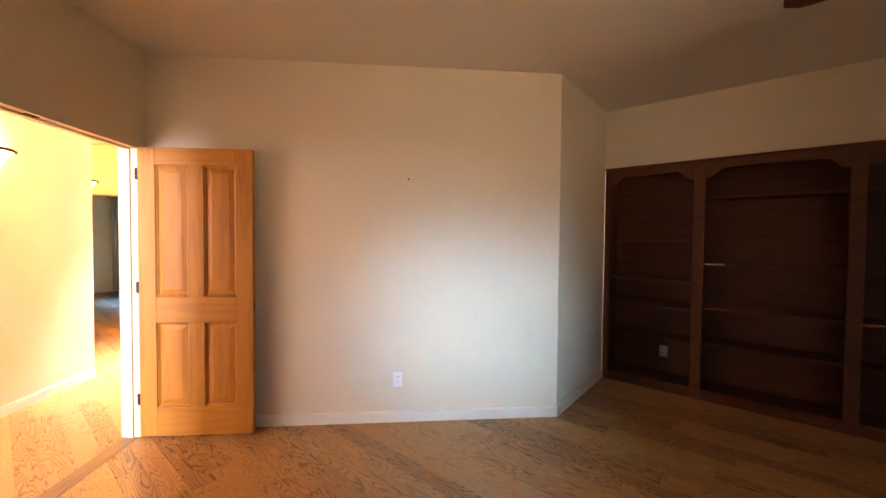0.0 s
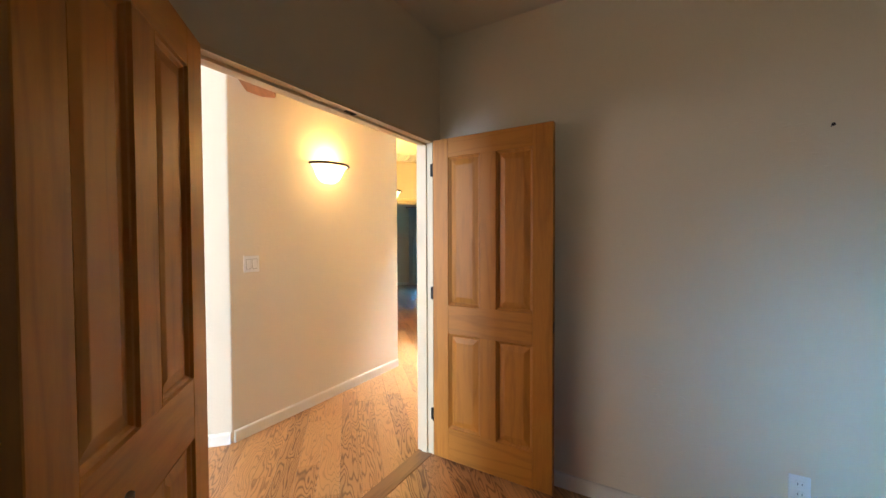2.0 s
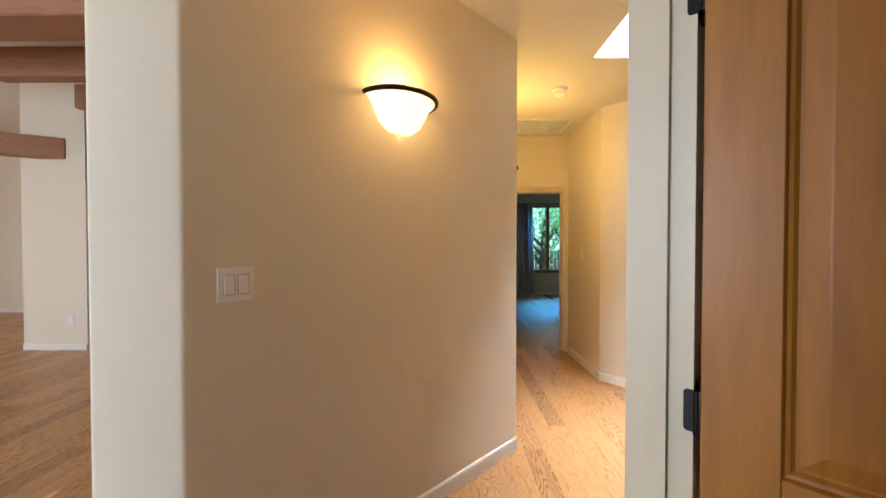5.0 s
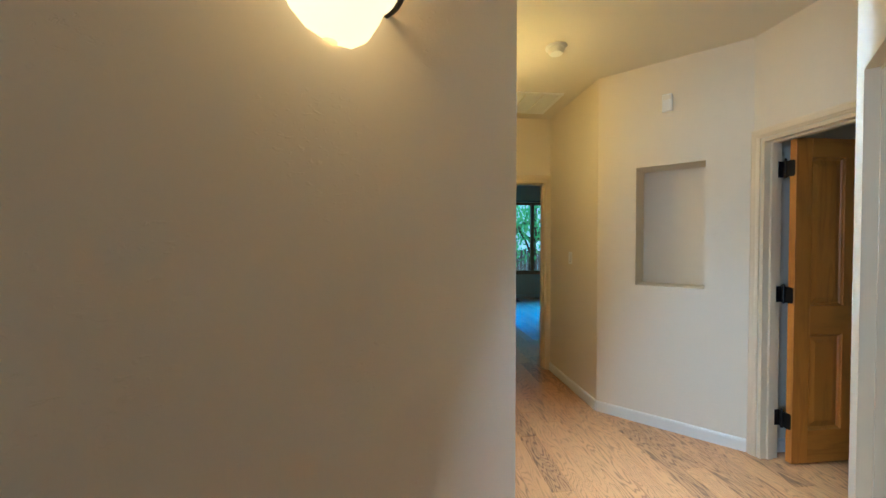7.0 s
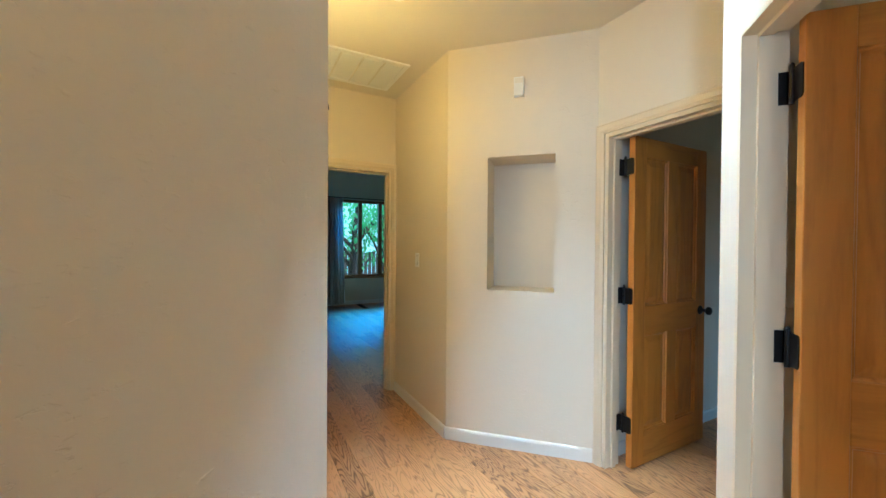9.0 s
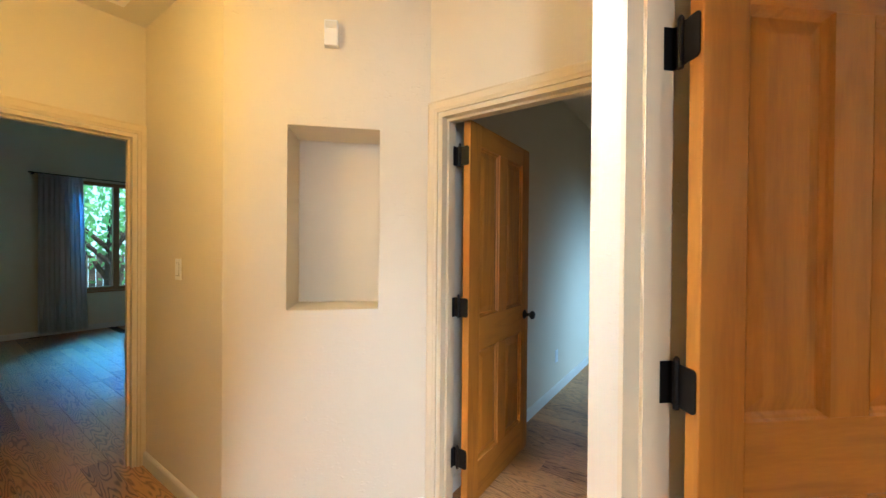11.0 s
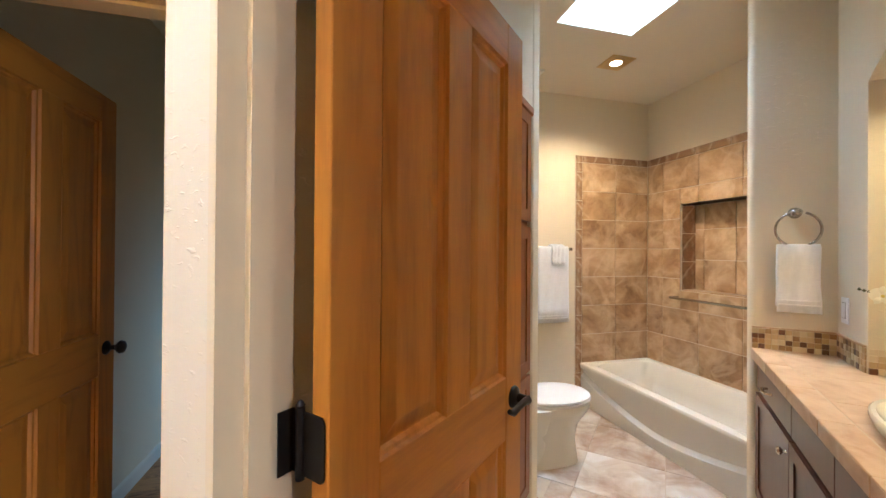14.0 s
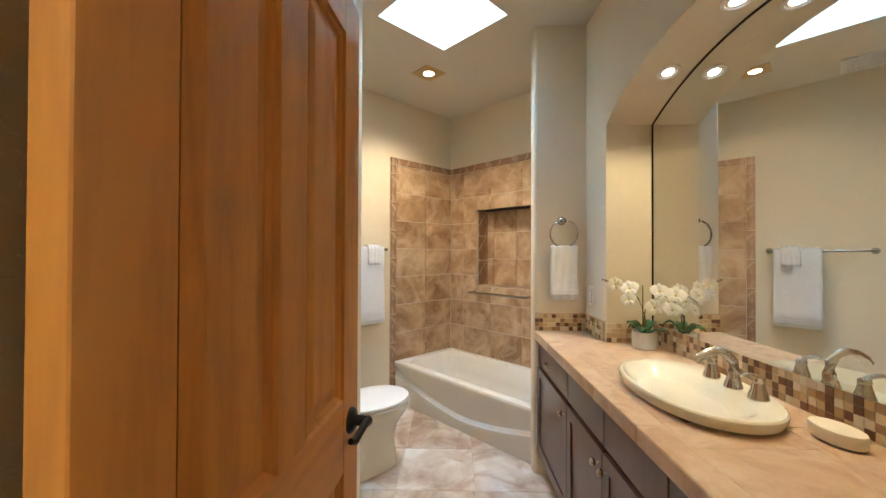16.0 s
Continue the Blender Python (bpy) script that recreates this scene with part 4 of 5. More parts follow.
# ---- living room things ----
def living_beam(v, width, z0, z1, u0=-4.25, u1=1.0, label="reddish-brown fir ceiling beam across the living room"):
    t = thing("ceiling_beam", pose(0, 0, 0, 0, 0, 45) @ Matrix.Translation((u0, -v, z0)), label, "beam", "living room ceiling beams")
    part("timber", box(bmesh.new(), (0, 0, 0), (u1 - u0, width, z1 - z0), None, 0.012), BEAMWOOD, t)


living_beam(-5.21, 0.38, 3.07, LH, -5.6, 0.2, "broad pale fir ceiling beam lit by daylight")
for v in (-6.22, -7.12, -8.02, -8.92):
    living_beam(v, 0.18, 3.07, 3.37, -4.3, -1.1 if v < -7.3 else 0.4)
beam2 = thing("lintel_beam", pose(0, 0, 0, 0, 0, 0) @ look((-8.35, 1.93, 2.58), (-8.6, 0.9, 2.58)) , "reddish-brown fir beam end beside the fireplace column", "beam")
part("timber", box(bmesh.new(), (-0.1, -0.13, -2.6), (0.1, 0.13, 0.0), None, 0.01), BEAMWOOD, beam2)


def fireplace():
    t = thing("fireplace_insert", pose(0, 0, 0, 0, 0, -45) @ Matrix.Translation((-8.065, -4.25, 0)), "black steel fireplace insert with glass doors", "fireplace")
    w, z0, z1 = 0.51, 0.365, 1.225
    part("surround", boxes(((-w, -0.02, z1 - 0.25), (w, 0.012, z1)), ((-w, -0.02, z0), (w, 0.012, z0 + 0.14)), ((-w, -0.02, z0 + 0.14), (-w + 0.05, 0.012, z1 - 0.25)), ((w - 0.05, -0.02, z0 + 0.14), (w, 0.012, z1 - 0.25))), FIRESTEEL, t, "dark steel surround")
    part("firebox", boxes(((-w + 0.05, -0.36, z0), (w - 0.05, -0.34, z1)), ((-w + 0.05, -0.34, z0 + 0.12), (w - 0.05, -0.02, z0 + 0.14))), FIRESTEEL, t)
    for s in (-1, 1):
        g = part("glass_door", boxes(((min(0.01 * s, (w - 0.06) * s), 0.0, z0 + 0.15), (max(0.01 * s, (w - 0.06) * s), 0.006, z1 - 0.26))), FIREGLASS, t, "tinted glass door")
        part("door_trim", boxes(((-0.004 + 0.012 * s, 0.0065, z0 + 0.15), (0.004 + 0.012 * s, 0.012, z1 - 0.26))), NICKEL, g)
    return t


fireplace()
valve = thing("gas_valve", pose(*uv(-4.25, -7.40), 0.86, 0, 0, -45), "small round chrome gas valve beside the firebox", "gas valve")
part("escutcheon", lathe(bmesh.new(), [(0.0, 0.006), (0.03, 0.004), (0.032, 0.0), (0, 0)], 20, pose(0, 0, 0, -90)), NICKEL, valve, "", True)
part("key_socket", lathe(bmesh.new(), [(0.0, 0.014), (0.008, 0.013), (0.009, 0.005)], 12, pose(0, 0, 0, -90)), BLACK, valve, "", True)
mantel = thing("mantel_shelf", pose(0, 0, 0, 0, 0, -45) @ Matrix.Translation((-8.13, -4.25, 1.49)), "pale wooden mantel shelf over the fireplace", "mantel")
part("shelf", box(bmesh.new(), (-0.92, 0.0, 0), (0.92, 0.13, 0.1), None, 0.006), MANTEL, mantel)
hearth = thing("raised_hearth", None, "raised plaster hearth with a flagstone top", "hearth")
hp = [uv(-4.25, -7.30), uv(-4.05, -7.22), uv(-3.84, -7.36), uv(-3.84, -8.86), uv(-4.25, -8.86)]
part("hearth_base", prism(bmesh.new(), hp, 0, 0.29), PAINT, hearth)
part("hearth_top", prism(bmesh.new(), [uv(-4.25, -7.27), uv(-4.04, -7.18), uv(-3.80, -7.34), uv(-3.80, -8.92), uv(-4.25, -8.92)], 0.29, 0.345), HEARTHSTONE, hearth, "tan flagstone top")
spot = thing("track_spotlight", pose(-8.05, 3.30, 3.07), "small black spotlight under a ceiling beam", "spotlight")
part("stem", tube(bmesh.new(), [(0, 0, 0), (0, 0, -0.06)], 0.008, 8), BLACK, spot)
part("can", lathe(bmesh.new(), [(0.0, 0.05), (0.035, 0.05), (0.045, -0.06), (0.04, -0.06), (0.0, -0.04)], 16, pose(0, 0, -0.09, 35, 0, 60)), BLACK, spot, "", True)
part("lens", lathe(bmesh.new(), [(0.0, -0.058), (0.036, -0.058)], 16, pose(0, 0, -0.09, 35, 0, 60)), BULB_COOL, spot)
cab = thing("living_bookcase", pose(0, 0, 0, 0, 0, 45) @ Matrix.Translation((-4.9, 9.79, 0)), "dark wood bookcase over a base cabinet beside the fireplace", "bookcase")
part("base_cabinet", box(bmesh.new(), (-0.6, -0.5, 0.0), (1.5, -0.004, 0.92), None, 0.004), SHELFWOOD, cab)
part("side", boxes(((0.55, -0.32, 0.92), (0.60, -0.004, 2.10))), SHELFWOOD, cab)
part("side", boxes(((-0.60, -0.32, 0.92), (-0.55, -0.004, 2.10))), SHELFWOOD, cab)
part("back_panel", boxes(((-0.55, -0.02, 0.92), (0.55, -0.004, 2.10))), SHELFWOOD, cab)
for z in (1.2, 1.48, 1.78, 2.07):
    part("shelf", boxes(((-0.55, -0.30, z), (0.55, -0.02, z + 0.025))), SHELFWOOD, cab)


def wood_window(name, m, w, h, panes, label):
    """A wood-framed window; x along the wall, y into the room, z from the sill."""
    t = tagged(new(name), label, "window", "", "structure")
    t.matrix_world = m
    f = 0.055
    part("window_frame", boxes(((0, -0.10, 0), (w, 0.012, f)), ((0, -0.10, h - f), (w, 0.012, h)), ((0, -0.10, f), (f, 0.012, h - f)), ((w - f, -0.10, f), (w, 0.012, h - f))), WINWOOD, t)
    step = (w - 2 * f) / panes
    for k in range(panes):
        x0 = f + step * k
        if k:
            part("mullion", box(bmesh.new(), (x0 - 0.04, -0.09, f), (x0 + 0.04, 0.008, h - f), None, 0.003), WINWOOD, t)
        p = part("pane", boxes(((x0 + 0.001, -0.055, f), (x0 + step - 0.001, -0.05, h - f))), GLASS, t)
        p.visible_shadow = False
    part("window_sill", box(bmesh.new(), (-0.03, -0.02, -0.03), (w + 0.03, 0.05, 0.0), None, 0.004), WINWOOD, t)
    return t


wood_window("window_bedroom", pose(uv(4.03, -12.374)[0], uv(4.03, -12.374)[1], 0.62, 0, 0, -135), 1.53, 1.74, 3, "wood-framed bedroom window with garden trees behind")
wood_window("window_living", pose(uv(-2.3, -9.79)[0], uv(-2.3, -9.79)[1], 0.27, 0, 0, -135), 1.15, 2.13, 1, "tall wood-framed living room window")


def curtain():
    t = thing("curtain", pose(uv(2.12, -12.25)[0], uv(2.12, -12.25)[1], 0.05, 0, 0, 45), "sheer pale curtain hanging beside the bedroom window", "curtain")
    bm, rows = bmesh.new(), []
    for z in (0.0, 0.5, 1.0, 1.5, 2.0, 2.33):
        sp = 1.0 - 0.05 * z
        rows.append([bm.verts.new((0.54 * k / 60 * sp, 0.045 * math.sin(k * 0.95 + 0.4 * math.sin(z * 2)) * (0.6 + 0.4 * math.sin(k * 0.37)), z)) for k in range(61)])
    for a, b in zip(rows, rows[1:]):
        for k in range(60):
            bm.faces.new((a[k], a[k + 1], b[k + 1], b[k]))
    c = part("cloth", bm, CURTAIN, t, "", True)
    md = c.modifiers.new("thick", "SOLIDIFY")
    md.thickness = 0.003
    part("rod", tube(bmesh.new(), [(-0.1, 0, 2.34), (2.3, 0, 2.34)], 0.009, 8), BLACK, t)
    for x in (-0.05, 2.2):
        part("rod_bracket", boxes(((x - 0.01, -0.01, 2.32), (x + 0.01, 0.12, 2.345))), BLACK, t)


curtain()

# ---- bathroom things ----
def oval(a, b, n=40, p=2.0):
    out = []
    for k in range(n):
        c, s = math.cos(2 * math.pi * k / n), math.sin(2 * math.pi * k / n)
        out.append((a * abs(c) ** (2 / p) * (1 if c > 0 else -1), b * abs(s) ** (2 / p) * (1 if s > 0 else -1)))
    return out


def loft(bm, loops, cap0=True, cap1=True):
    rings = [[bm.verts.new(v) for v in lp] for lp in loops]
    n = len(rings[0])
    for a, b in zip(rings, rings[1:]):
        for k in range(n):
            bm.faces.new((a[k], a[(k + 1) % n], b[(k + 1) % n], b[k]))
    if cap0:
        bm.faces.new(rings[0][::-1])
    if cap1:
        bm.faces.new(rings[-1])
    return bm


def bathtub():
    # x along the tub from its drain end at the towel wall, y from the apron to the shower wall
    L, W, top = 1.52, 0.73, 0.37
    t = thing("bathtub", pose(0, 0, 0, 0, 0, 45) @ Matrix.Translation((4.42 - L, 2.27 - W, 0)), "white enamelled alcove bathtub with a sculpted apron", "bathtub")
    def rect(x0, x1, y0, y1, z, r=0.0, n=5):
        if not r:
            r = 0.001
        return [(x, y, z) for x, y in fillet([(x0, y0), (x1, y0), (x1, y1), (x0, y1)], {0: r, 1: r, 2: r, 3: r}, n)]
    bm = loft(bmesh.new(), [rect(0, L, 0, W, top - 0.02), rect(0, L, 0, W, top - 0.008), rect(0.006, L - 0.006, 0.006, W - 0.006, top),
                            rect(0.08, L - 0.07, 0.06, W - 0.07, top, 0.11), rect(0.088, L - 0.078, 0.068, W - 0.078, top - 0.008, 0.11),
                            rect(0.13, L - 0.10, 0.10, W - 0.10, top - 0.16, 0.11), rect(0.20, L - 0.13, 0.13, W - 0.13, top - 0.30, 0.10), rect(0.26, L - 0.18, 0.17, W - 0.17, top - 0.335, 0.09)], False, True)
    part("basin", bm, TUBWHITE, t, "", True)
    # apron with a swept raised line
    bm, rows = bmesh.new(), []
    for k in range(41):
        x = L * k / 40
        c = 0.09 + 0.14 * (abs(2 * x / L - 0.9)) ** 1.6
        rows.append([bm.verts.new(v) for v in ((x, W - 0.012, top - 0.008), (x, W - 0.001, top - 0.02), (x, W - 0.004, top - 0.05), (x, W - 0.032, min(c + 0.06, top - 0.06)), (x, W - 0.036, c + 0.025), (x, W - 0.006, c), (x, W - 0.010, 0.05), (x, W - 0.02, 0.0), (x, W - 0.06, 0.0))])
    for a, b in zip(rows, rows[1:]):
        for k in range(8):
            bm.faces.new((a[k], a[k + 1], b[k + 1], b[k]))
    part("apron", bm, TUBWHITE, t, "", True)
    return t


bathtub()


def toilet():
    t = thing("toilet", pose(0, 0, 0, 0, 0, -45) @ Matrix.Translation((-3.45, (0.48 + 4.72) * R2, 0)), "white china toilet with a closed lid", "toilet")
    def ring(cx, a, b, z, p=2.2):
        return [(cx + x, y, z) for x, y in oval(a, b, 36, p)]
    part("bowl", loft(bmesh.new(), [ring(0.42, 0.20, 0.115, 0.0, 3), ring(0.42, 0.195, 0.108, 0.04, 3), ring(0.42, 0.185, 0.10, 0.15, 2.6), ring(0.43, 0.20, 0.12, 0.25), ring(0.45, 0.235, 0.165, 0.33), ring(0.46, 0.245, 0.182, 0.375), ring(0.46, 0.243, 0.18, 0.395), ring(0.46, 0.2, 0.14, 0.396)]), TOILETWHITE, t, "", True)
    part("pedestal_back", loft(bmesh.new(), [[(x, y, z) for x, y in fillet([(0.02, -w), (0.36, -w), (0.36, w), (0.02, w)], {0: 0.02, 1: 0.02, 2: 0.02, 3: 0.02})] for w, z in ((0.10, 0.0), (0.10, 0.2), (0.17, 0.36), (0.17, 0.39))]), TOILETWHITE, t, "", True)
    part("seat", loft(bmesh.new(), [ring(0.46, 0.243, 0.182, 0.397), ring(0.46, 0.248, 0.187, 0.403), ring(0.46, 0.248, 0.187, 0.413), ring(0.46, 0.24, 0.18, 0.417)]), SEATWHITE, t, "", True)
    part("lid", loft(bmesh.new(), [ring(0.455, 0.243, 0.182, 0.4185), ring(0.455, 0.25, 0.189, 0.424), ring(0.455, 0.248, 0.187, 0.436), ring(0.455, 0.22, 0.165, 0.443), ring(0.455, 0.12, 0.09, 0.446)]), SEATWHITE, t, "", True)
    part("tank", loft(bmesh.new(), [[(x, y, z) for x, y in fillet([(0.02, -w), (0.20, -w), (0.20, w), (0.02, w)], {0: 0.02, 1: 0.03, 2: 0.03, 3: 0.02})] for w, z in ((0.20, 0.385), (0.215, 0.45), (0.23, 0.74))]), TOILETWHITE, t, "", True)
    part("tank_lid", box(bmesh.new(), (0.01, -0.24, 0.74), (0.215, 0.24, 0.775), None, 0.01, 3), TOILETWHITE, t, "", True)
    part("flush_lever", tube(bmesh.new(), [(0.20, 0.17, 0.68), (0.225, 0.17, 0.68), (0.228, 0.10, 0.675)], 0.006, 8), NICKEL, t, "", True)
    return t


toilet()


def folded_towel(name, m, w, drop_front, drop_back, r, label, folds=3, small=False):
    """A towel folded over a bar that runs along x; y points to the room."""
    t = thing(name, m, label, "towel")
    th = 0.014
    path = [(r + th * 0.3, -drop_front)] + [(r + 0.004 * math.sin(z * 9), -drop_front + drop_front * z) for z in (0.2, 0.4, 0.6, 0.8)]
    path += [(r * math.cos(radians(a)), r * math.sin(radians(a))) for a in range(0, 181, 30)]
    path += [(-r, -drop_back * z) for z in (0.3, 0.6, 1.0)]
    bm, rows = bmesh.new(), []
    for k in range(17):
        x = -w / 2 + w * k / 16
        rows.append([bm.verts.new((x * (1 + 0.03 * (1 if z < -0.2 else 0)), y + 0.003 * math.sin(k * 1.3 + z * 14), z)) for y, z in path])
    for a, b in zip(rows, rows[1:]):
        for k in range(len(path) - 1):
            bm.faces.new((a[k], a[k + 1], b[k + 1], b[k]))
    c = part("cloth", bm, TERRY, t, "", True)
    md = c.modifiers.new("thick", "SOLIDIFY")
    md.thickness, md.offset = th, 1.0
    for z in (-drop_front + 0.035, -drop_front + 0.055):
        part("woven_band", box(bmesh.new(), (-w / 2, r + th + 0.004, z), (w / 2, r + th + 0.0065, z + 0.006), None, 0.001), TERRY, t)
    return t


# towel bar on the wall beside the tub: x along the wall towards the tub, y into the room
TB = pose(0, 0, 0, 0, 0, -45) @ Matrix.Translation((-2.393, 4.43, 1.387)) @ pose(0, 0, 0, 0, 0, 180)
bar = thing("towel_bar", TB, "brushed nickel towel bar on the wall by the tub", "towel bar")
part("bar", tube(bmesh.new(), [(0.03, 0.07, 0), (0.62, 0.07, 0)], 0.008, 12), STEEL, bar, "", True)
for x in (0.02, 0.63):
    part("post", lathe(bmesh.new(), [(0.0, 0), (0.026, 0), (0.024, 0.008), (0.012, 0.018), (0.011, 0.06), (0.016, 0.07), (0.012, 0.084), (0, 0.086)], 20, pose(x, 0, 0, -90)), STEEL, bar, "", True)
folded_towel("bath_towel", TB @ Matrix.Translation((0.20, 0.07, 0.0)), 0.29, 0.63, 0.56, 0.012, "white terry bath towel folded over the towel bar")
folded_towel("wash_cloth", TB @ Matrix.Translation((0.165, 0.0725, 0.0)), 0.12, 0.13, 0.12, 0.029, "small white wash cloth folded over the bath towel")

# towel ring on the wall end over the counter
TR = pose(0.416, 3.535, 1.56, 0, 0, 90)
ring = thing("towel_ring", TR, "brushed nickel towel ring on the wall end", "towel ring")
part("rosette", lathe(bmesh.new(), [(0.0, 0), (0.027, 0), (0.025, 0.008), (0.013, 0.018), (0.012, 0.045), (0.017, 0.052), (0.012, 0.062), (0, 0.064)], 22, pose(0, 0, 0, -90)), STEEL, ring, "", True)
part("ring", tube(bmesh.new(), arc((0, 0.05, -0.082), 0.083, 70, -250, 40, (1, 0, 0), (0, 0, 1)), 0.0055, 10), STEEL, ring, "", True)
folded_towel("hand_towel", TR @ Matrix.Translation((0.0, 0.05, -0.163)), 0.155, 0.315, 0.29, 0.011, "white terry hand towel hanging through the towel ring")


# shower grab bar under the recess
gb = thing("shower_bar", pose(0, 0, 0, 0, 0, -135) @ Matrix.Translation((-4.19, -1.535, 0.98)), "chrome grab bar under the shower recess", "grab bar")
part("bar", tube(bmesh.new(), [(0.10, -0.09, 0), (0.75, -0.09, 0)], 0.010, 12), STEEL, gb, "", True)
for x in (0.11, 0.74):
    part("bracket", tube(bmesh.new(), [(x, -0.009, 0), (x, -0.09, 0)], 0.012, 12), STEEL, gb, "", True)

# linen cabinet in the north wall
lin = thing("linen_cabinet", pose(-0.62, 4.715, 0), "reddish-brown wooden linen cabinet built into the wall, its colour darkened for shade", "cabinet")
part("body", boxes(((0.0, 0.0, 0.0), (0.548, 0.3, 2.12))), LINENWOOD_SHADE, lin)
for z0, z1 in ((0.10, 0.72), (0.74, 1.49), (1.52, 2.08)):
    d = part("door", box(bmesh.new(), (0.02, -0.02, z0), (0.53, 0.0, z1), None, 0.003), LINENWOOD_SHADE, lin)
    part("door_frame", boxes(((0.02, -0.026, z0), (0.08, -0.0205, z1)), ((0.47, -0.026, z0), (0.53, -0.0205, z1)), ((0.08, -0.026, z0), (0.47, -0.0205, z0 + 0.06)), ((0.08, -0.026, z1 - 0.06), (0.47, -0.0205, z1))), LINENWOOD_SHADE, d)
part("crown", box(bmesh.new(), (-0.01, -0.035, 2.08), (0.548, 0.0, 2.125), None, 0.006), LINENWOOD_SHADE, lin)


# ---- vanity ----
VAN = Matrix.Translation((-1.921, 4.216, 1.364)) @ Matrix.Scale(0.967, 4) @ Matrix.Translation((1.921, -4.216, -1.364))
VX = 0.4935                                # the wall end beside the vanity


def cabinet_front(parent, name, x0, x1, z0, z1, shaker):
    d = part(name, box(bmesh.new(), (x0 + 0.003, 3.640, z0 + 0.003), (x1 - 0.003, 3.658, z1 - 0.003), None, 0.002), VANITYWOOD, parent)
    if shaker:
        f = 0.058
        part("door_frame", boxes(((x0 + 0.003, 3.6585, z0 + 0.003), (x0 + f, 3.665, z1 - 0.003)), ((x1 - f, 3.6585, z0 + 0.003), (x1 - 0.003, 3.665, z1 - 0.003)), ((x0 + f, 3.6585, z0 + 0.003), (x1 - f, 3.665, z0 + f)), ((x0 + f, 3.6585, z1 - f), (x1 - f, 3.665, z1 - 0.003))), VANITYWOOD, d)
    return d


def cup_pull(parent, x, z):
    part("drawer_pull", tube(bmesh.new(), [(x - 0.045, 3.665, z), (x - 0.04, 3.685, z), (x, 3.69, z - 0.004), (x + 0.04, 3.685, z), (x + 0.045, 3.665, z)], [0.006, 0.006, 0.008, 0.006, 0.006], 8), NICKEL, parent, "brushed nickel pull", True)


def round_knob(parent, x, z):
    part("door_knob", lathe(bmesh.new(), [(0.0, 0), (0.008, 0), (0.006, 0.012), (0.014, 0.018), (0.016, 0.024), (0.010, 0.031), (0, 0.032)], 16, pose(x, 3.664, z, -90)), NICKEL, parent, "brushed nickel knob", True)


for (x0, x1, dk, pull) in ((-0.111, VX, -1, True), (-0.533, -0.111, -1, False), (-0.94, -0.533, 1, False), (-1.5, -0.94, -1, True)):
    v = thing("vanity_cabinet", VAN, "dark espresso wooden vanity cabinet with nickel pulls", "cabinet", "vanity cabinets")
    part("body", boxes(((x0 + 0.0005, 3.12, 0.10), (x1 - 0.0005, 3.638, 0.818))), VANITYWOOD, v)
    part("toe_kick", boxes(((x0, 3.12, -0.0463), (x1, 3.57, 0.10))), VANITYWOOD, v)
    dr = cabinet_front(v, "drawer_front", x0, x1, 0.655, 0.812, False)
    if pull:
        cup_pull(dr, (x0 + x1) / 2, 0.735)
    d = cabinet_front(v, "door", x0, x1, 0.11, 0.645, True)
    round_knob(d, x0 + 0.035 if dk < 0 else x1 - 0.035, 0.585)

counter = thing("vanity_counter", VAN, "tan travertine-tiled vanity counter", "counter")
part("substrate", boxes(((-1.60, 3.10, 0.819), (-0.80, 3.672, 0.858)), ((-0.395, 3.10, 0.819), (VX, 3.672, 0.858)), ((-0.80, 3.10, 0.819), (-0.395, 3.33, 0.858)), ((-0.80, 3.53, 0.819), (-0.395, 3.672, 0.858))), GROUT, counter)
part("grout_bed", boxes(((-1.60, 3.10, 0.858), (-0.80, 3.680, 0.8672)), ((-0.395, 3.10, 0.858), (VX, 3.680, 0.8672)), ((-0.80, 3.10, 0.858), (-0.395, 3.33, 0.8672)), ((-0.80, 3.53, 0.858), (-0.395, 3.680, 0.8672))), GROUT, counter, "pale grout")
for k in range(7):
    x1 = VX - 0.33 * k
    x0 = max(x1 - 0.327, -1.6)
    if x0 >= x1:
        break
    part("edge_tile", box(bmesh.new(), (x0, 3.672, 0.815), (x1, 3.684, 0.868), None, 0.003), COUNTERTILE, counter)
    part("counter_tile", box(bmesh.new(), (x0, 3.602, 0.858), (x1, 3.683, 0.8685), None, 0.002), COUNTERTILE, counter)
    p, q = (x0 - 0.12 if x0 > -1.5 else x0), x1 - 0.12
    for a, b, y0, y1 in ((p, min(q, -0.80), 3.272, 3.599), (max(p, -0.395), q, 3.272, 3.599), (max(p, -0.80), min(q, -0.395), 3.272, 3.33), (max(p, -0.80), min(q, -0.395), 3.53, 3.599)):
        if b - a > 0.01:
            part("counter_tile", boxes(((a, y0, 0.858), (b, y1, 0.8685))), COUNTERTILE, counter)
    part("counter_tile", box(bmesh.new(), (x0, 3.10, 0.858), (x1, 3.269, 0.8685), None, 0.002), COUNTERTILE, counter)
part("counter_tile", box(bmesh.new(), (VX - 0.117, 3.272, 0.858), (VX, 3.599, 0.8685), None, 0.002), COUNTERTILE, counter)

# mosaic band: two faces at a time as rows of small tiles
bm = bmesh.new()
def mosaic(a, b, z0, rows, out=0.006):
    ln, m = math.hypot(b[0] - a[0], b[1] - a[1]), along(a, b)
    n = int(ln / 0.0255)
    w = ln / n
    for i in range(n):
        for j in range(rows):
            box(bm, (i * w + 0.001, 0.001, z0 + j * 0.0255), ((i + 1) * w - 0.001, out + 0.0008 * ((i * 7 + j * 3) % 3), z0 + (j + 1) * 0.0255 - 0.002), m)
mosaic((0.416, 3.388), (0.416, 3.70), 0.886, 4)
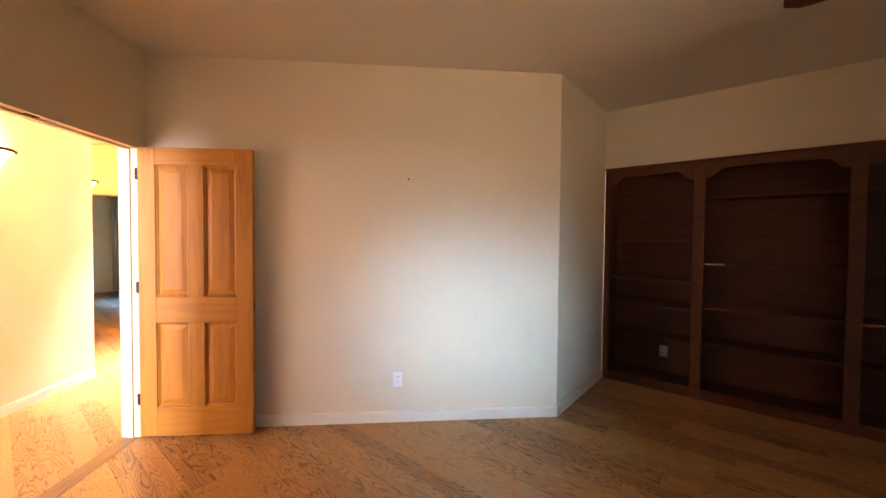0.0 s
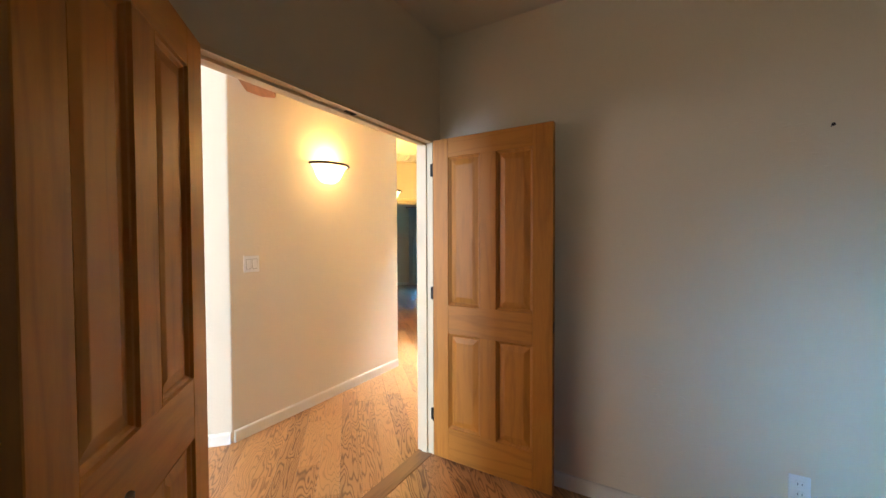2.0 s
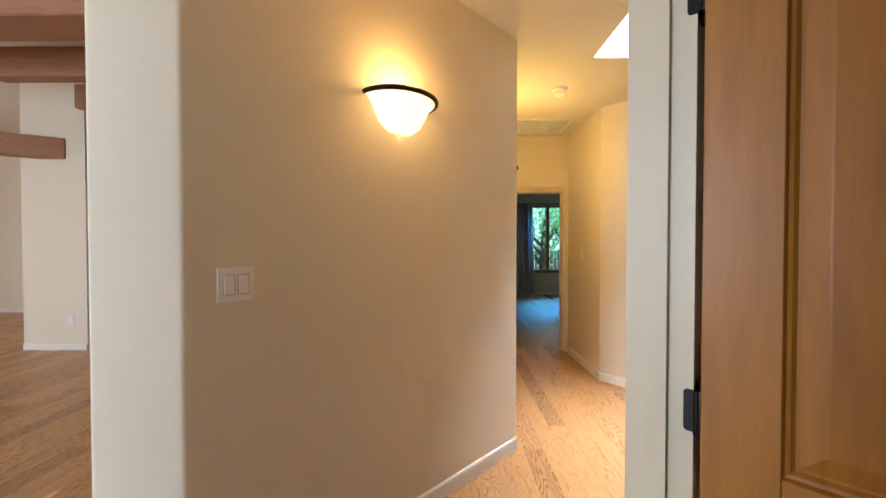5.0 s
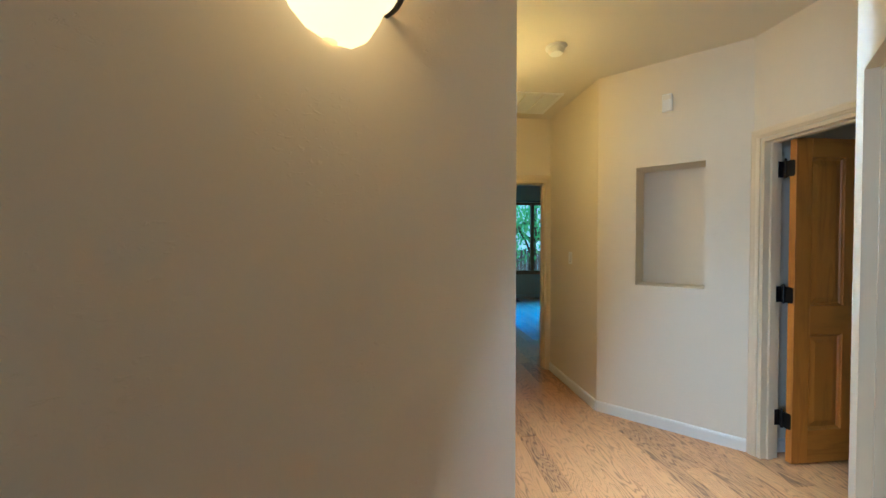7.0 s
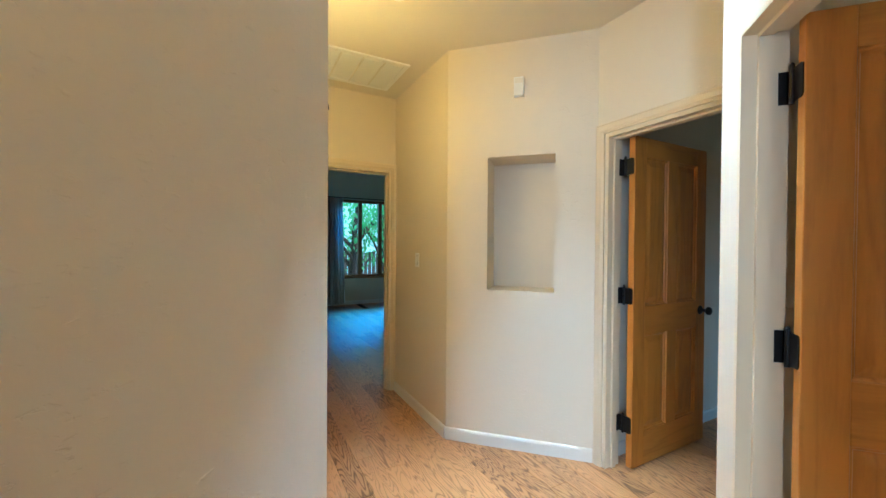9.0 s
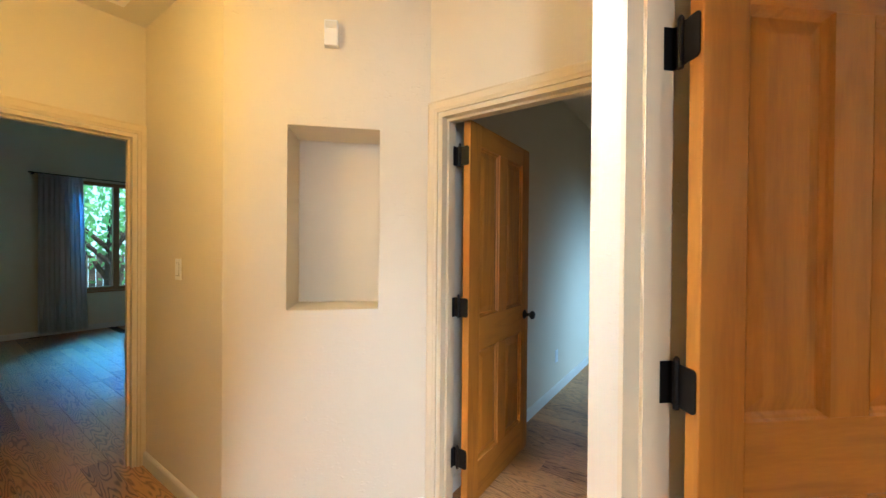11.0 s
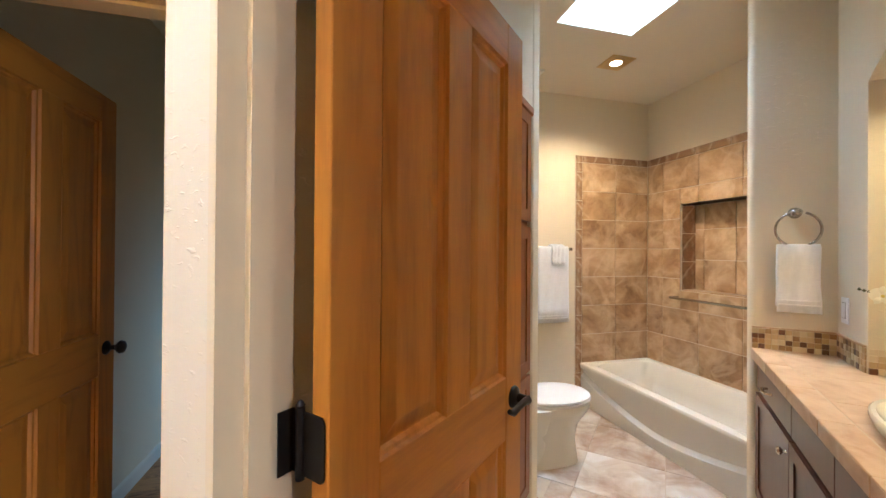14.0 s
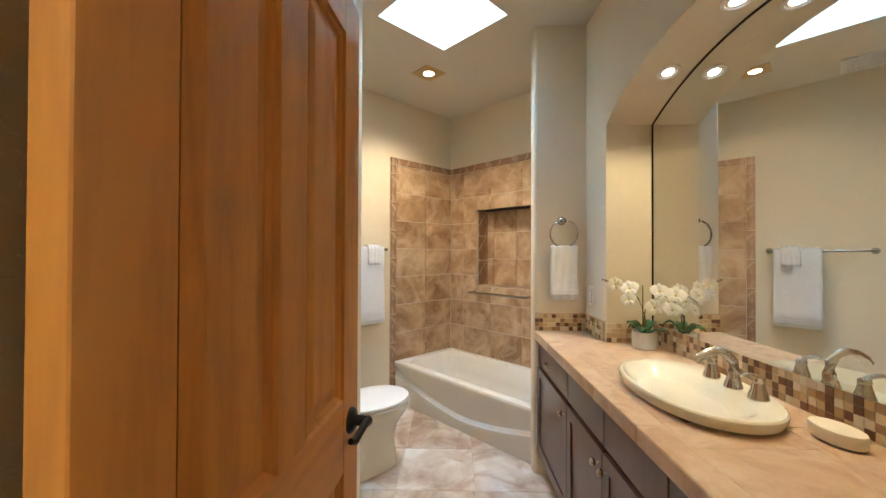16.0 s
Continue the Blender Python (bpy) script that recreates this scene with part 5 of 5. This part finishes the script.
mosaic((0.129, 3.383), (0.414, 3.383), 0.886, 4)
mosaic((0.12, 3.143), (0.12, 3.383), 0.886, 4)
mosaic((-1.27, 3.13), (0.116, 3.13), 0.886, 4)
mos = tagged(part("mosaic_backsplash", bm, MOSAIC), "brown and beige square glass mosaic backsplash", "backsplash", "", "stuff")
trimbar = thing("backsplash_trim", None, "thin pale stone strip on top of the mosaic", "trim")
part("strip", boxes(((0.402, 3.384, 0.989), (0.4155, 3.70, 0.996)), ((0.129, 3.384, 0.989), (0.402, 3.396, 0.996))), COUNTERTILE, trimbar)

mirror = thing("wall_mirror", None, "large frameless mirror filling the arched recess", "mirror")
bm = bmesh.new()
mo = [(x, arch_z(x, 0.004)) for x in [AX + (AR - 0.004) * (1 - k / 15) for k in range(31)]]
mo = [(AX + AR - 0.004, 0.99)] + mo + [(AX - AR + 0.004, 0.99)]
a, b = [[bm.verts.new((x, y, z)) for x, z in mo] for y in (3.138, 3.132)]
bm.faces.new(a)
bm.faces.new(b)
for k in range(len(mo)):
    bm.faces.new((a[k], a[(k + 1) % len(mo)], b[(k + 1) % len(mo)], b[k]))
part("glass", bm, MIRROR, mirror)
part("edge_strip", tube(bmesh.new(), [(x, 3.139, z) for x, z in mo], 0.004, 6), BLACK, mirror, "dark mirror edge")


def basin():
    t = thing("sink_basin", VAN @ pose(-0.595, 3.388, 0.8685) @ Matrix.Diagonal((0.955, 0.95, 0.78, 1.0)), "bisque oval self-rimming sink basin set on the counter", "sink")
    def ring(a, b, z, cy=0.0):
        return [(x, y + cy, z) for x, y in oval(a, b, 48, 2.15)]
    part("bowl", loft(bmesh.new(), [ring(0.285, 0.18, 0.0), ring(0.31, 0.198, 0.012), ring(0.322, 0.206, 0.04), ring(0.322, 0.206, 0.052), ring(0.316, 0.201, 0.058), ring(0.285, 0.165, 0.058, 0.025), ring(0.275, 0.150, 0.05, 0.035), ring(0.24, 0.125, 0.018, 0.038), ring(0.195, 0.096, -0.006, 0.038), ring(0.14, 0.07, -0.03, 0.038), ring(0.05, 0.03, -0.038, 0.038)]), PORCELAIN, t, "", True)
    part("drain", lathe(bmesh.new(), [(0.0, -0.033), (0.022, -0.034), (0.024, -0.037)], 20, pose(0, 0.038, 0)), NICKEL, t, "", True)
    return t


basin()


def faucet():
    t = thing("faucet", VAN @ pose(-0.625, 3.262, 0.913), "brushed nickel arched faucet with two lever handles", "faucet")
    sp = part("spout", lathe(bmesh.new(), [(0.0, 0), (0.028, 0), (0.026, 0.008), (0.019, 0.03), (0.0, 0.05)], 20), NICKEL, t, "", True)
    part("spout_neck", tube(bmesh.new(), [(0, 0, 0.01), (0, -0.004, 0.05), (0, 0.0, 0.085), (0, 0.02, 0.112), (0, 0.05, 0.122), (0, 0.085, 0.116), (0, 0.115, 0.098), (0, 0.127, 0.082)], [0.02, 0.018, 0.016, 0.015, 0.0145, 0.014, 0.014, 0.013], 14), NICKEL, sp, "", True)
    for x in (-0.105, 0.105):
        h = part("handle", lathe(bmesh.new(), [(0.0, 0), (0.028, 0), (0.027, 0.007), (0.020, 0.03), (0.015, 0.05), (0.018, 0.055), (0.014, 0.066), (0.0, 0.07)], 20, pose(x, 0, 0)), NICKEL, t, "", True)
        part("lever", tube(bmesh.new(), [(x, 0, 0.06), (x, 0.02, 0.072), (x - 0.008, 0.045, 0.078), (x - 0.012, 0.062, 0.074)], [0.009, 0.008, 0.007, 0.005], 10), NICKEL, h, "", True)
    return t


faucet()
soap = thing("soap_dish", VAN @ pose(-0.90, 3.195, 0.8685), "oval cream soap dish on the tiled counter", "soap dish")
part("dish", loft(bmesh.new(), [[(x, y, z) for x, y in oval(a, b, 32)] for a, b, z in ((0.058, 0.036, 0), (0.066, 0.043, 0.006), (0.069, 0.046, 0.030), (0.066, 0.043, 0.038), (0.055, 0.035, 0.041), (0.02, 0.014, 0.0415))]), SOAP, soap, "", True)


def orchid():
    t = thing("orchid", VAN @ pose(0.075, 3.205, 0.8685) @ Matrix.Scale(1.05, 4), "white orchid in a ribbed white pot", "potted plant")
    pot = part("pot", lathe(bmesh.new(), [(0.0, 0), (0.048, 0), (0.052, 0.004), (0.054, 0.07), (0.055, 0.082), (0.049, 0.082), (0.047, 0.06), (0.0, 0.06)], 32), POT, t, "ribbed white ceramic pot", True)
    for k in range(24):
        a = 2 * math.pi * k / 24
        part("rib", tube(bmesh.new(), [(0.0525 * math.cos(a), 0.0525 * math.sin(a), 0.008), (0.0545 * math.cos(a), 0.0545 * math.sin(a), 0.074)], 0.0022, 5), POT, pot)
    for ang, ln, up in ((20, 0.10, 0.05), (150, 0.09, 0.045), (215, 0.11, 0.035), (300, 0.08, 0.06), (95, 0.07, 0.05)):
        bm, rows = bmesh.new(), []
        for k in range(8):
            f = k / 7
            w = 0.026 * math.sin(math.pi * min(1, f * 0.93 + 0.07)) ** 0.7
            r, z = 0.01 + ln * f, 0.062 + up * math.sin(f * 2.4) * 1.1
            rows.append([bm.verts.new(v) for v in ((r, -w, z + 0.006), (r, 0, z - 0.002), (r, w, z + 0.006))])
        for a, b in zip(rows, rows[1:]):
            for j in range(2):
                bm.faces.new((a[j], a[j + 1], b[j + 1], b[j]))
        lf = part("leaf", bm, LEAFMAT, t, "dark green strap leaf", True, pose(0, 0, 0, 0, 0, ang))
        md = lf.modifiers.new("thick", "SOLIDIFY")
        md.thickness = 0.002
    s1 = [(0, 0, 0.06), (0.005, 0, 0.14), (0.0, -0.01, 0.20), (-0.03, -0.035, 0.255), (-0.10, -0.045, 0.27), (-0.18, -0.05, 0.25)]
    s2 = [(0, 0, 0.06), (0.008, -0.01, 0.15), (0.01, 0.02, 0.24), (0.01, 0.06, 0.285), (0.02, 0.12, 0.32), (0.02, 0.19, 0.335)]
    for s in (s1, s2):
        part("stem", tube(bmesh.new(), s, [0.003, 0.003, 0.0026, 0.0022, 0.002, 0.0015], 8), STEMMAT, t, "", True)
    part("stake", tube(bmesh.new(), [(0.004, 0.004, 0.06), (0.004, 0.004, 0.31)], 0.0028, 6), STEMMAT, t)
    rnd = random.Random(5)
    spots = [(-0.048, -0.05, 0.285, -100), (-0.18, -0.05, 0.28, -112), (-0.03, -0.035, 0.205, -95), (-0.155, -0.05, 0.21, -120), (-0.105, -0.06, 0.245, -105), (0.02, 0.135, 0.315, -90), (0.0, 0.07, 0.295, -118), (0.0, 0.075, 0.24, -130)]
    for x, y, z, a in spots:
        m = pose(x, y, z, rnd.uniform(-15, 15), rnd.uniform(-15, 15), 0) @ pose(0, 0, 0, 75, 0, a) @ Matrix.Scale(1.1 + 0.25 * rnd.random(), 4)
        fl = part("blossom", lathe(bmesh.new(), [(0.0, 0.008), (0.005, 0.005), (0.004, 0.0), (0, -0.003)], 8), LIP, t, "white orchid blossom with a yellow lip", True, m)
        for k, (ln, wd) in enumerate(((0.030, 0.012), (0.032, 0.021), (0.028, 0.011), (0.028, 0.011), (0.032, 0.021))):
            bm, rows = bmesh.new(), []
            for q in range(6):
                f = q / 5
                w = wd * math.sin(math.pi * (0.12 + 0.86 * f)) ** 0.8
                rows.append([bm.verts.new(v) for v in ((0.003 + ln * f, -w, 0.004 * f), (0.003 + ln * f, 0, 0.008 * f * (1 - f) * 4), (0.003 + ln * f, w, 0.004 * f))])
            for p, r in zip(rows, rows[1:]):
                for j in range(2):
                    bm.faces.new((p[j], p[j + 1], r[j + 1], r[j]))
            part("petal", bm, PETAL, fl, "", True, pose(0, 0, 0, 0, 0, 90 + 72 * k))
    for f in (0.6, 0.8, 1.0):
        part("bud", lathe(bmesh.new(), [(0.0, -0.006), (0.005, -0.002), (0.005, 0.003), (0.0, 0.008)], 8, pose(0.02, 0.13 + 0.065 * f, 0.315 + 0.022 * f)), STEMMAT, t, "", True)
    return t


orchid()
wall_plate("bath_outlet", pose(0.33, 3.383, 1.11, 0, 0, 0), "white switch plate beside the mirror recess", "light switch", "switch")


def recessed_light(m, r, square, label, face):
    t = thing("recessed_light", m, label, "ceiling light", "")
    if square:
        part("trim", prism(bmesh.new(), [(-0.095, -0.095), (0.095, -0.095), (0.095, 0.095), (-0.095, 0.095)], -0.006, 0.0), BRASS, t, "square brass trim")
    else:
        part("trim", lathe(bmesh.new(), [(r * 0.7, -0.001), (r * 0.75, -0.008), (r, -0.006), (r * 1.02, 0.0)], 28), WHITE, t, "round white trim", True)
        # flat darker ring paints the shading between the trim and the lamp
        part("baffle", lathe(bmesh.new(), [(r * 0.5, -0.002), (r * 0.72, -0.0015)], 28), CASING, t, "cream ring coloured for the shading inside the can", True)
    part("lamp", lathe(bmesh.new(), [(0.0, -0.0085 if square else -0.0035), (r * (0.7 if square else 0.52), -0.007 if square else -0.0025)], 24), face, t, "", True)
    return t


recessed_light(pose(1.015, 4.396, HB, 0, 0, 45), 0.06, True, "lit recessed shower light with a square brass trim", BULB)
for x in (-0.21, -0.62, -1.03):
    slope = math.degrees(math.atan2(arch_z(x + 0.01) - arch_z(x - 0.01), 0.02))
    recessed_light(pose(x, 3.24, arch_z(x), 0, -slope, 0), 0.048, False, "small lit recessed light in the arch soffit", BULB_COOL)

# exhaust fan over the toilet
fan_grille = thing("exhaust_fan", pose(0.86, 5.08, HB, 0, 0, 45), "square white exhaust fan grille on the bathroom ceiling", "exhaust fan")
part("grille_frame", boxes(((-0.14, -0.14, -0.014), (0.14, -0.115, 0)), ((-0.14, 0.115, -0.014), (0.14, 0.14, 0)), ((-0.14, -0.115, -0.014), (-0.115, 0.115, 0)), ((0.115, -0.115, -0.014), (0.14, 0.115, 0))), WHITE, fan_grille)
part("backing", boxes(((-0.115, -0.115, -0.002), (0.115, 0.115, 0))), WHITE, fan_grille)
for k in range(9):
    part("slat", box(bmesh.new(), (-0.115, -0.008, -0.0008), (0.115, 0.008, 0.0008), pose(0, -0.1 + 0.025 * k, -0.008, 30)), WHITE, fan_grille)

# ---- outdoors, seen through the bedroom window ----
structure("backdrop_sky", boxes(((-46, 25.0, -0.6), (-2, 25.1, 14))), glow("bright_hazy_sky", (0.62, 0.92, 0.98), 1.7), "pale bright sky beyond the garden trees", "sky").matrix_world = pose(0, 0, 0, 0, 0, 20)
structure("garden_ground", boxes(((-60, 11.5, -0.6), (20, 60, -0.5))), GRASS, "green garden ground outside the bedroom", "ground")
rnd = random.Random(11)


def tree(x, y, h, spread, label):
    t = thing("tree", pose(x, y, -0.5), label, "tree")
    lean = rnd.uniform(-0.3, 0.3)
    trunk = [(lean * f * f, 0.1 * math.sin(5 * f), h * 0.75 * f) for f in (0, 0.25, 0.5, 0.75, 1.0)]
    bm = tube(bmesh.new(), trunk, [0.16, 0.13, 0.11, 0.08, 0.04], 9)
    ends = [Vector(trunk[-1])]
    for k in range(7):
        a, f = rnd.uniform(0, 6.28), rnd.uniform(0.3, 0.8)
        p = Vector((lean * f * f, 0, h * 0.75 * f))
        q = p + Vector((math.cos(a) * spread * 0.6, math.sin(a) * spread * 0.6, h * 0.2))
        tube(bm, [p, p.lerp(q, 0.5) + Vector((0, 0, 0.1)), q], [0.06, 0.04, 0.02], 7)
        ends.append(q)
    part("trunk", bm, BARK, t)
    bm = bmesh.new()
    for k in range(1250):
        c = rnd.choice(ends) + Vector((rnd.gauss(0, spread * 0.34), rnd.gauss(0, spread * 0.34), rnd.gauss(0, h * 0.13)))
        m = pose(c.x, c.y, c.z, rnd.uniform(0, 360), rnd.uniform(0, 360), rnd.uniform(0, 360))
        s = rnd.uniform(0.06, 0.11)
        vs = [bm.verts.new(m @ Vector(v)) for v in ((-s, 0, 0), (0, -s * 0.45, s * 0.1), (s, 0, 0), (0, s * 0.45, s * 0.1))]
        bm.faces.new(vs)
    tagged(part("crown", bm, FOLIAGE, t), kind="stuff")


for u, v, h, s in ((2.6, -16.2, 4.4, 1.9), (3.6, -15.4, 4.0, 1.6), (1.4, -16.8, 4.8, 1.8), (4.9, -16.6, 4.6, 1.9), (0.2, -15.6, 4.2, 1.6), (3.0, -18.6, 5.2, 2.2)):
    x, y = uv(u, v)
    tree(x, y, h, s, "leafy green garden tree outside the window")
fence = thing("garden_fence", pose(0, 0, 0, 0, 0, 45) @ Matrix.Translation((-3.0, 17.6, -0.5)), "grey wooden board fence behind the trees", "fence")
for k in range(60):
    part("board", boxes(((0.15 * k, 0, 0), (0.15 * k + 0.135, 0.02, 1.55 + 0.03 * (k % 3)))), FENCE, fence)
part("rail", boxes(((0, 0.02, 0.4), (9, 0.06, 0.48)), ((0, 0.02, 1.2), (9, 0.06, 1.28))), FENCE, fence)


# ---- tiles and planks ----
def tile_mesh(w, d, h, bevel, name, mat):
    """A tile or plank: w by d on the face, h thick, the face at z = 0."""
    me = bpy.data.meshes.new(name)
    b = bevel
    vs = [(b, b, 0), (w - b, b, 0), (w - b, d - b, 0), (b, d - b, 0), (0, 0, -b), (w, 0, -b), (w, d, -b), (0, d, -b), (0, 0, -h), (w, 0, -h), (w, d, -h), (0, d, -h)]
    fs = [(0, 1, 2, 3)] + [(i + 4, (i + 1) % 4 + 4, (i + 1) % 4, i) for i in range(4)] + [(i + 8, (i + 1) % 4 + 8, (i + 1) % 4 + 4, i + 4) for i in range(4)]
    me.from_pydata(vs, [], fs)
    me.materials.append(mat)
    return me


made = {}


def piece(name, parent, m, w, d, h, bevel, mat):
    key = (name, round(w, 4), round(d, 4), mat.name)
    if key not in made:
        made[key] = tile_mesh(w, d, h, bevel, name, mat)
    ob = new(name, made[key])
    ob.parent = parent
    ob.matrix_local = m
    return ob


def tile_field(parent, x0, x1, z0, z1, w, h, xs, holes=(), y=0.0, name="tile", mat=None, zs=None):
    """Wall tiles on the plane y of their parent, x along, z up; xs: where the first joint lies."""
    gap, cols = 0.006, [x0]
    q = xs
    while q < x1 - 0.02:
        if q > x0 + 0.02:
            cols.append(q)
        q += w
    cols.append(x1)
    rows, q = [], z0
    while q < z1 - 0.02:
        rows.append(q)
        q += h
    rows.append(z1)
    for a, b in zip(cols, cols[1:]):
        for c, d in zip(rows, rows[1:]):
            cells = [(a, b, c, d)]
            for hx0, hx1, hz0, hz1 in holes:
                out = []
                for p, r, s, t in cells:
                    if r <= hx0 or p >= hx1 or t <= hz0 or s >= hz1:
                        out.append((p, r, s, t))
                        continue
                    if p < hx0:
                        out.append((p, hx0, s, t))
                    if r > hx1:
                        out.append((hx1, r, s, t))
                    mp, mr = max(p, hx0), min(r, hx1)
                    if s < hz0:
                        out.append((mp, mr, s, hz0))
                    if t > hz1:
                        out.append((mp, mr, hz1, t))
                cells = out
            for p, r, s, t in cells:
                if r - p > 0.012 and t - s > 0.012:
                    piece(name, parent, Matrix.Translation((p + gap / 2, y, s + gap / 2)) @ pose(0, 0, 0, 90), r - p - gap, t - s - gap, 0.008, 0.0015, mat or WALLTILE)


def tile_panel(name, m, boards, label):
    t = tagged(new(name), label, "wall tile", "", "structure")
    t.matrix_world = m
    part("grout_bed", boxes(*boards), GROUT, t)
    return t


# towel wall: x along v from the corner side, the tiled face looks into the room
RIM = 0.365
tw = tile_panel("wall_tile_towel", pose(0, 0, 0, 0, 0, -45) @ Matrix.Translation((0, 4.43, 0)), [((-2.322, -0.006, 0.02), (-1.544, 0.0, 2.235))], "brown travertine tiles over the tub end")
tile_field(tw, -2.255, -1.546, RIM, 2.171, 0.354, 0.258, -2.255, y=-0.0065 - 0.006)
tile_field(tw, -2.32, -2.255, 0.02, 2.171, 0.2, 0.258, 9, y=-0.0125, name="border_tile", mat=TRIMTILE)
tile_field(tw, -2.32, -1.546, 2.171, 2.235, 0.30, 0.1, -2.255, y=-0.0125, name="border_tile", mat=TRIMTILE)
# shower wall with its recess: x along u downwards from the corner
SH = (0.36, 1.15, 1.04, 1.775)
sw = tile_panel("wall_tile_shower", pose(0, 0, 0, 0, 0, -135) @ Matrix.Translation((-4.42, -1.535, 0)), [((0.0, -0.006, RIM), (0.36, 0.0, 2.235)), ((1.15, -0.006, RIM), (1.53, 0.0, 2.235)), ((0.36, -0.006, RIM), (1.15, 0.0, 1.04)), ((0.36, -0.006, 1.775), (1.15, 0.0, 2.235)), ((0.36, 0.15, 1.04), (1.15, 0.16, 1.775)), ((0.36, 0.0, 1.035), (1.15, 0.15, 1.04)), ((0.36, 0.0, 1.775), (1.15, 0.15, 1.78))], "brown travertine shower tiles with a recessed shelf")
tile_field(sw, 0.0, 1.53, RIM, 2.171, 0.354, 0.258, 0.18, [SH], y=-0.0125)
tile_field(sw, 0.0, 1.53, 2.171, 2.235, 0.30, 0.1, 0.2, y=-0.0125, name="border_tile", mat=TRIMTILE)
tile_field(sw, 0.362, 1.148, 1.045, 1.77, 0.27, 0.258, 0.45, y=0.142)
for k in range(3):
    piece("recess_tile", sw, Matrix.Translation((0.37 + 0.26 * k, 0.0, 1.048)), 0.256, 0.14, 0.006, 0.001, WALLTILE)
    piece("border_tile", sw, Matrix.Translation((0.3695, 0.14, 1.05 + 0.24 * k)) @ pose(0, 0, 0, 0, 0, -90) @ pose(0, 0, 0, 90), 0.14, 0.235, 0.006, 0.001, TRIMTILE)

# bathroom floor
bf = tagged(new("floor_bath"), "tan and grey slate-look floor tiles in the bathroom", "floor", "", "structure")
part("grout_bed", boxes(((-1.69, 3.1, -0.012), (0.6, 4.7, -0.002))), GROUT, bf)
part("grout_bed", prism(bmesh.new(), [(0.6, 3.55), (2.0, 4.25), (0.8, 5.47), (0.05, 4.95), (0.05, 4.7), (0.6, 4.7)], -0.012, -0.002), GROUT, bf)
for i in range(-5, 5):
    for j in range(0, 6):
        x, y = 0.70 - 0.457 + 0.457 * i, 3.16 + 0.457 * j
        if x < -2.05 or x + y > 6.3 or y > 5.2 or (x < -0.4 and y > 4.66) or x - y - 0.454 > -3.21:
            continue
        w = 0.454
        if x < -1.69:
            w, x = w - (-1.69 - x), -1.69
        if w > 0.05:
            piece("floor_tile", bf, Matrix.Translation((x, y, 0.004)), w, 0.454 if y + 0.46 < 4.7 or x > -0.2 else max(0.05, 4.66 - y), 0.008, 0.002, FLOORTILE)

# oak planks, all along (1, -1)
floor = tagged(new("floor"), "medium-brown oak plank floor laid on the diagonal", "floor", "", "structure")
floor.matrix_world = pose(0, 0, 0, 0, 0, -45)
LENGTHS, PW = (0.6, 0.9, 1.2, 1.5, 1.8), 0.127
far_v, far_f, count = [], [], 0
rnd = random.Random(3)


def inside(x, y):
    """Whether a point lies on the oak floor of one of the rooms."""
    u, v = (x + y) * R2, (x - y) * R2
    office = -1.7 <= x < 4.62 and -2.6 < y and u < 4.56 and (y < 2.95 or (x > 1.42 and v > -1.1))
    hall = x < -1.7 and (y < 4.8 or u < 2.75) and u > -0.4 and v > -7.3
    small = u > 2.62 and -5.55 < v < -3.3 and u < 7.2
    bedroom = -12.45 < v < -7.2 and -0.95 < u < 4.5
    living = x < -1.7 and y > -4.5 and v > -9.8 and (u < -0.9 or (u < 0.75 and v > -7.3)) and x + y > -16.4
    return office or hall or small or bedroom or living


for row in range(-94, 58):
    u0 = row * PW
    v0 = -13.2 + rnd.choice(LENGTHS) * rnd.random()
    while v0 < 5.2:
        ln = rnd.choice(LENGTHS)
        hit = [k for k in range(round(ln / 0.05)) if inside(*uv(u0 + PW * 0.25, v0 + 0.05 * k + 0.025)) or inside(*uv(u0 + PW * 0.75, v0 + 0.05 * k + 0.025))]
        if hit:
            a0, w = v0 + 0.05 * hit[0], 0.05 * (hit[-1] - hit[0] + 1) - 0.0008
            x, y = uv(u0 + PW / 2, a0 + w / 2)
            d, b = PW - 0.0008, 0.0012
            if (x + 1.6) ** 2 + (y - 2.6) ** 2 < 2.9 ** 2 and count < 300:
                count += 1
                piece("plank", floor, Matrix.Translation((a0, u0, 0.0)), w, d, 0.014, b, OAK)
            else:
                s = len(far_v)
                far_v += [(a0 + p, u0 + q, z) for p, q, z in ((b, b, 0), (w - b, b, 0), (w - b, d - b, 0), (b, d - b, 0), (0, 0, -b), (w, 0, -b), (w, d, -b), (0, d, -b), (0, 0, -0.014), (w, 0, -0.014), (w, d, -0.014), (0, d, -0.014))]
                far_f += [(s, s + 1, s + 2, s + 3)] + [(s + i + 4, s + (i + 1) % 4 + 4, s + (i + 1) % 4, s + i) for i in range(4)] + [(s + i + 8, s + (i + 1) % 4 + 8, s + (i + 1) % 4 + 4, s + i + 4) for i in range(4)]
        v0 += ln
me = bpy.data.meshes.new("planks_beyond")
me.from_pydata(far_v, [], far_f)
me.materials.append(OAK_FAR)
rest = new("planks_beyond", me)
rest.parent = floor
tagged(rest, "oak planks further off", kind="stuff")
